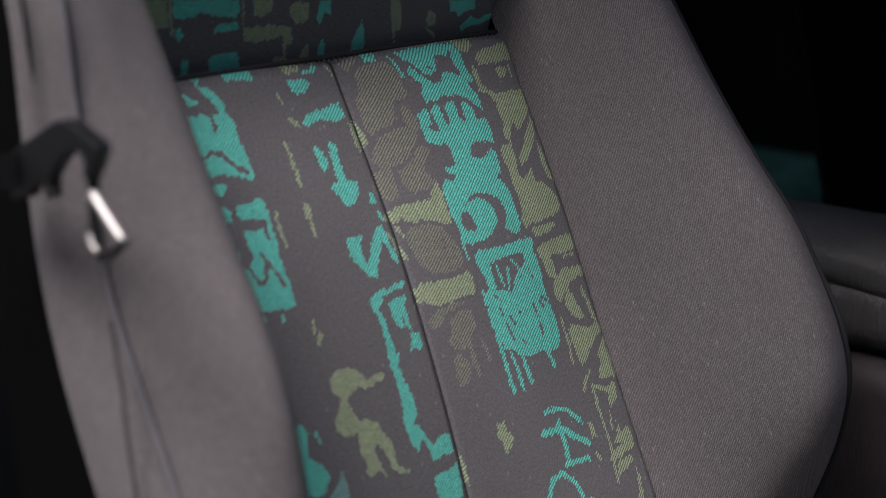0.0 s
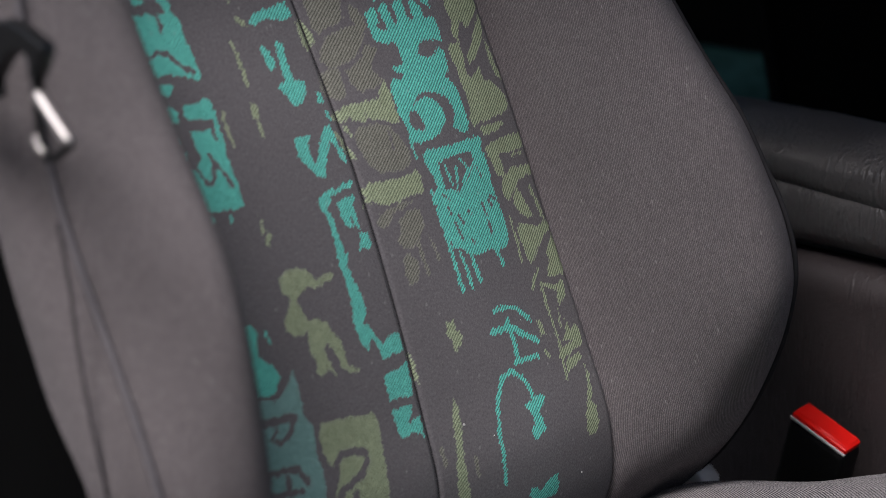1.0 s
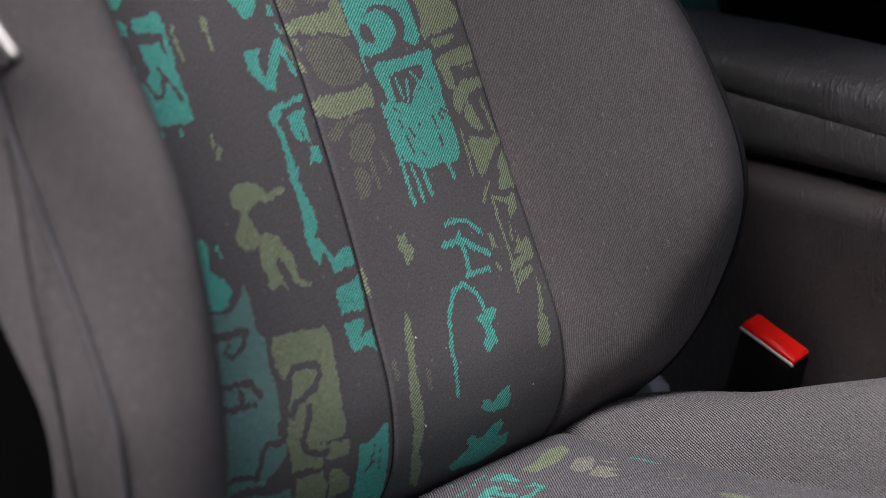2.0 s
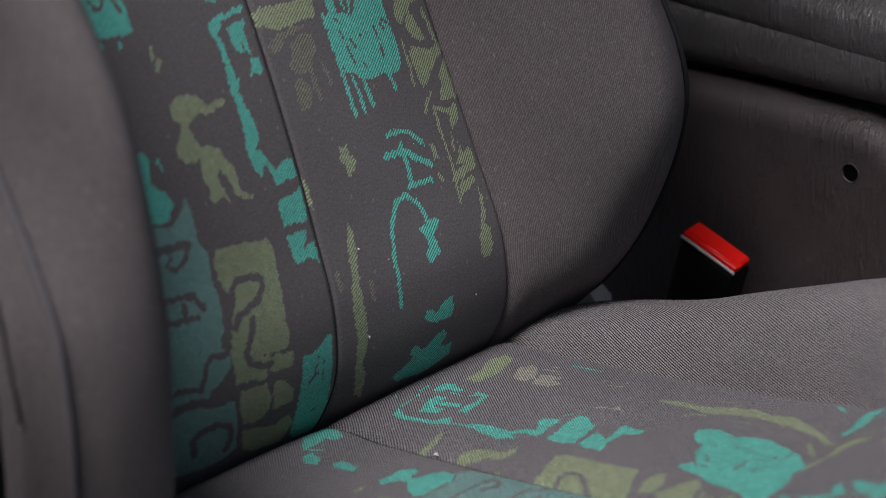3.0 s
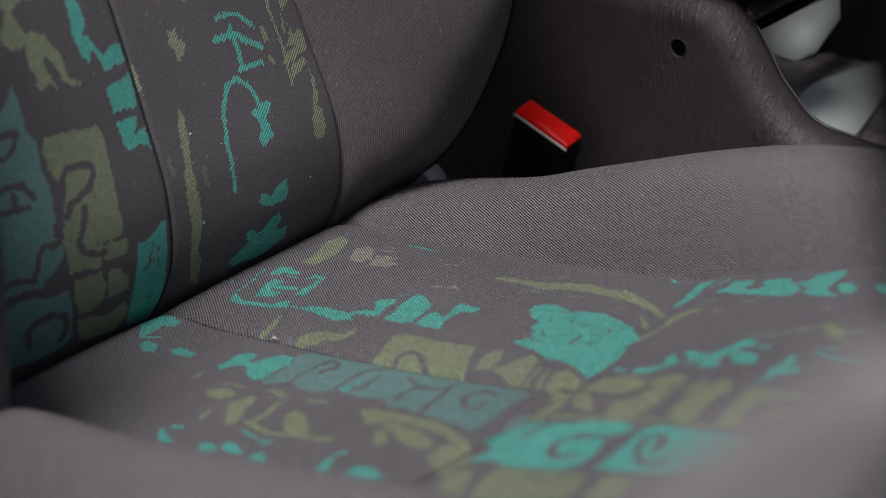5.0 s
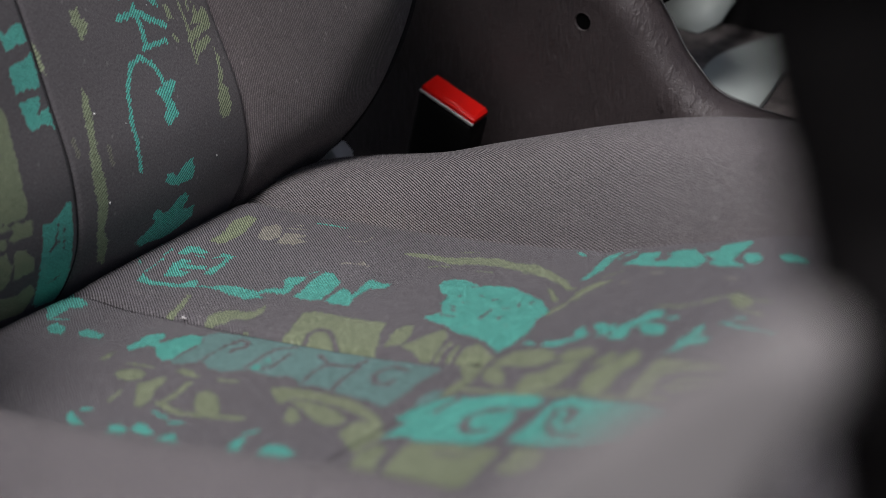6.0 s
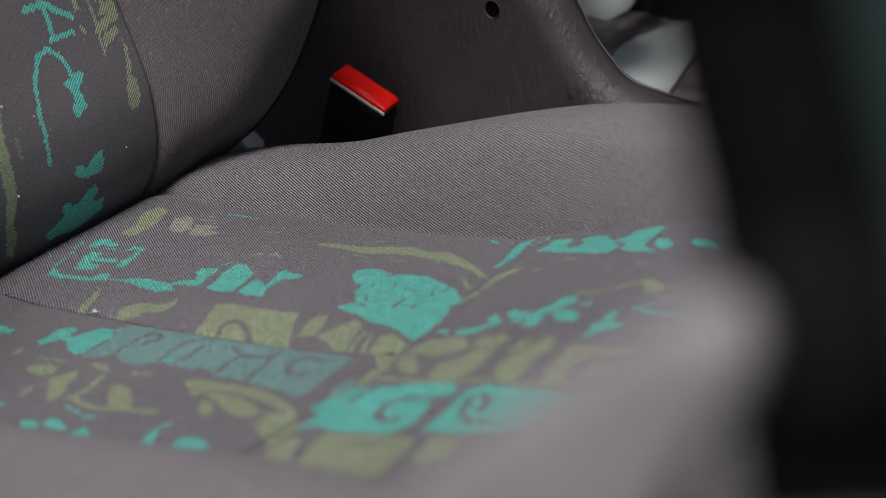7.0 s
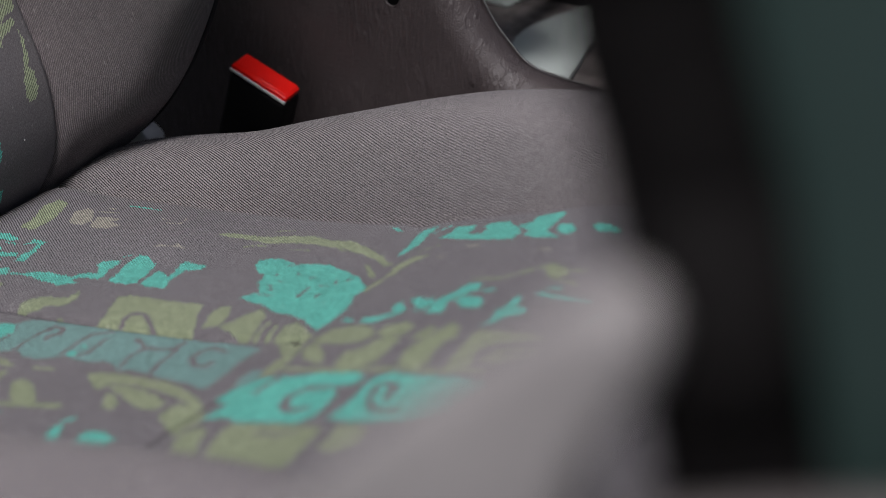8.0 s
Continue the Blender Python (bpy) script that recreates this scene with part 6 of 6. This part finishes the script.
def bench_bm(name, bm, mat, label=""):
    bmesh.ops.translate(bm, vec=BENCH, verts=bm.verts)
    return part(name, bm, mat, bench, label)


bench_bm("cushion", slab((0.32, 1.26, 0.10), (-0.755, 0.62, 0.502), 0.035, segments=5), TEAL_CLOTH, "teal patterned cloth cushion")
bench_bm("base", slab((0.30, 1.24, 0.23), (-0.76, 0.62, 0.336), 0.02), SHELL, "black bench base")
bench_bm("backrest", slab((0.14, 1.26, 0.60), (-1.02, 0.62, 0.76), 0.04, pose(0, 0, 0, 0, -14, 0), 5), SHELL, "dark bench backrest")

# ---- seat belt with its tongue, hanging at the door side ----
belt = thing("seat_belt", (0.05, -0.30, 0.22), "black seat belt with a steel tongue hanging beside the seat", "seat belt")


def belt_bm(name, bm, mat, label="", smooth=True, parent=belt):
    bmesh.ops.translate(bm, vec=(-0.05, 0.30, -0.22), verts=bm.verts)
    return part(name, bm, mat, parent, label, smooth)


strap = bmesh.new()
line_pts = spline([(0.000, -0.268, 0.846), (-0.012, -0.272, 0.842), (-0.035, -0.285, 0.835), (-0.060, -0.310, 0.80), (-0.070, -0.335, 0.60), (-0.070, -0.345, 0.24)], 40)
rows = [[strap.verts.new((x + dy, y, z + sx * 0.007)) for sx, dy in ((-1, 0), (1, 0), (1, 0.0015), (-1, 0.0015))] for x, y, z in line_pts]
for r0, r1 in zip(rows, rows[1:]):
    for k in range(4):
        strap.faces.new((r0[k], r0[(k + 1) % 4], r1[(k + 1) % 4], r1[k]))
belt_bm("webbing", strap, BELT, "black woven webbing", False)
# Tongue outline traced from the camera's view, on a plane chosen for its blur.
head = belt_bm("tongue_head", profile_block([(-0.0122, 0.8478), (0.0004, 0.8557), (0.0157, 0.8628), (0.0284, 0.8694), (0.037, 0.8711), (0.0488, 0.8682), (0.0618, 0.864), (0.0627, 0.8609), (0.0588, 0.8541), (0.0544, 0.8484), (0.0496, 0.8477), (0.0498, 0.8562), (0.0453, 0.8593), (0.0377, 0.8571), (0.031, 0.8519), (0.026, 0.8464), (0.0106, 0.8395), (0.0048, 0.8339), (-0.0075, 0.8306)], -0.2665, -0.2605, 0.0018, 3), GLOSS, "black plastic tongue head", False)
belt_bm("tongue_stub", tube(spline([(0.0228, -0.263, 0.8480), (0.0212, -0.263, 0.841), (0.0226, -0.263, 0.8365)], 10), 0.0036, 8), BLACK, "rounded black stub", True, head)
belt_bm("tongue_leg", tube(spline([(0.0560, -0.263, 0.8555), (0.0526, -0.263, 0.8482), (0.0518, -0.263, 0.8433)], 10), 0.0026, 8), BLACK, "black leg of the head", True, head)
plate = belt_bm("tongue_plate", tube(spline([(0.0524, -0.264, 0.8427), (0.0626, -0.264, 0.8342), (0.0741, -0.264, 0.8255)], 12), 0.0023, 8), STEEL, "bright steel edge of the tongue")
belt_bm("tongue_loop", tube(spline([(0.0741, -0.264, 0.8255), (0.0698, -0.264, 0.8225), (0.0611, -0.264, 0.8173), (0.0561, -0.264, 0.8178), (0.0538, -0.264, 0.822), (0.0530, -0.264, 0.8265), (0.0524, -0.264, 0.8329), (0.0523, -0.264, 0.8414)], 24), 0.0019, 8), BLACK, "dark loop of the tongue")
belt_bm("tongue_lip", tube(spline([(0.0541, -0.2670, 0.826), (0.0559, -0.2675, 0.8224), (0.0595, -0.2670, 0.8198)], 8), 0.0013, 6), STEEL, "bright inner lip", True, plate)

# ---- door opening: pillars, seal and painted edge ----
centre_pillar = thing("centre_pillar", (0.10, -0.42, 0.2), "dark grey trimmed pillar behind the open door", "pillar")
trim_bm = profile_block([(0.02, 0.24), (0.03, 0.86), (0.10, 0.89), (0.19, 0.88), (0.212, 0.86), (0.222, 0.79), (0.23, 0.60), (0.24, 0.24)], -0.422, -0.402, 0.006)
bmesh.ops.translate(trim_bm, vec=(-0.10, 0.42, -0.2), verts=trim_bm.verts)
part("trim", trim_bm, TRIM, centre_pillar, "dark grey moulded trim")

front_pillar = thing("front_pillar", (0.64, -0.415, 0.2), "dark teal door pillar with a black rubber seal", "pillar")


def pillar_bm(name, bm, mat, label=""):
    bmesh.ops.translate(bm, vec=(-0.64, 0.415, -0.2), verts=bm.verts)
    return part(name, bm, mat, front_pillar, label)


# Seal and painted edge are placed from the camera's view, depth set by blur.
pillar_bm("rubber_seal", tube(spline([(0.7925, -0.4520, 0.2400), (0.6435, -0.4520, 0.8474), (0.6404, -0.4520, 0.8607), (0.6371, -0.4520, 0.8735), (0.6349, -0.4520, 0.8818), (0.6327, -0.4520, 0.8899), (0.6303, -0.4520, 0.8978), (0.6275, -0.4520, 0.9055), (0.6245, -0.4520, 0.9130), (0.6222, -0.4520, 0.9204), (0.6197, -0.4520, 0.9278), (0.6168, -0.4520, 0.9386), (0.6135, -0.4520, 0.9505), (0.5209, -0.4520, 1.2800)], 60), 0.01300, 14), RUBBER, "black rubber door seal")
pillar_bm("painted_edge", profile_block([(0.8025, 0.2400), (0.6535, 0.8474), (0.6504, 0.8607), (0.6471, 0.8735), (0.6449, 0.8818), (0.6427, 0.8899), (0.6403, 0.8978), (0.6375, 0.9055), (0.6345, 0.9130), (0.6322, 0.9204), (0.6297, 0.9278), (0.6268, 0.9386), (0.6235, 0.9505), (0.5309, 1.2800), (0.5809, 1.2800), (0.6600, 1.0300), (0.7200, 0.9650), (1.1000, 0.9300), (1.1000, 0.2400)], -0.4500, -0.4360, 0.004), PAINT, "dark teal painted body edge")

# Added grey shape: outline drawn from the camera's view, depth chosen for blur.
near_grey_shape = thing("near_grey_shape", (0.61, -0.4680, 0.2), "light grey rounded shape close to the camera, fitted to its view", "door trim")
pad = profile_block([(0.5412, 0.2000), (0.5712, 0.8277), (0.5856, 0.8451), (0.5987, 0.8591), (0.6109, 0.8712), (0.6198, 0.8800), (0.6257, 0.8844), (0.6301, 0.8855), (0.6330, 0.8834), (0.6346, 0.8793), (0.6341, 0.8735), (0.6319, 0.8671), (0.6283, 0.8601), (0.6250, 0.8529), (0.6210, 0.8229), (0.6190, 0.2000)], -0.4740, -0.4620, 0.004, 4)
bmesh.ops.translate(pad, vec=(-0.61, 0.4680, -0.2), verts=pad.verts)
part("cover", pad, CLOTH_TRIM, near_grey_shape, "light grey cloth cover")
# Strip added just below the view; its blur gives haze in the corner.
haze_bm = profile_block([(0.6190, 0.2000), (0.6200, 0.8380), (0.6370, 0.8500), (0.6520, 0.8560), (0.6680, 0.8620), (0.7000, 0.8700), (0.7600, 0.8740), (0.7600, 0.2000)], -0.4720, -0.4640, 0.003, 3)
bmesh.ops.translate(haze_bm, vec=(-0.61, 0.4680, -0.2), verts=haze_bm.verts)
part("haze_strip", haze_bm, HAZE_GREY, near_grey_shape, "grey strip added below the view, its blur hazes the corner")

# ---- shell of the car, closed round the view ----
def box_structure(name, size, at, mat, label, bevel=0.0):
    ob = part(name, slab(size, at, bevel), mat, None, label, False)
    return tagged(ob, label, "car body", kind="structure")


box_structure("floor", (3.2, 1.75, 0.04), (0.2, 0.48, 0.20), CARPET, "charcoal carpeted floor of the car")
# Roof edges and wall tops lie out of view, set to shape the light.
box_structure("ceiling", (1.58, 1.26, 0.03), (-0.56, 0.51, 1.38), HEADLINER, "grey car roof out of view, its edges set to shape the light")
box_structure("wall_far", (3.2, 0.06, 0.84), (0.2, 1.30, 0.63), TRIM, "dark door trim across the car")
box_structure("wall_rear", (0.06, 1.7, 1.18), (-1.25, 0.48, 0.80), TRIM, "dark windowless rear wall that keeps light out of the cabin")
box_structure("wall_front", (0.30, 1.7, 0.96), (1.35, 0.48, 0.68), TRIM, "dark block out of view, its height limits light from ahead")
box_structure("ground", (60, 60, 0.02), (0, 0, -0.01), ASPHALT, "grey asphalt under the car")
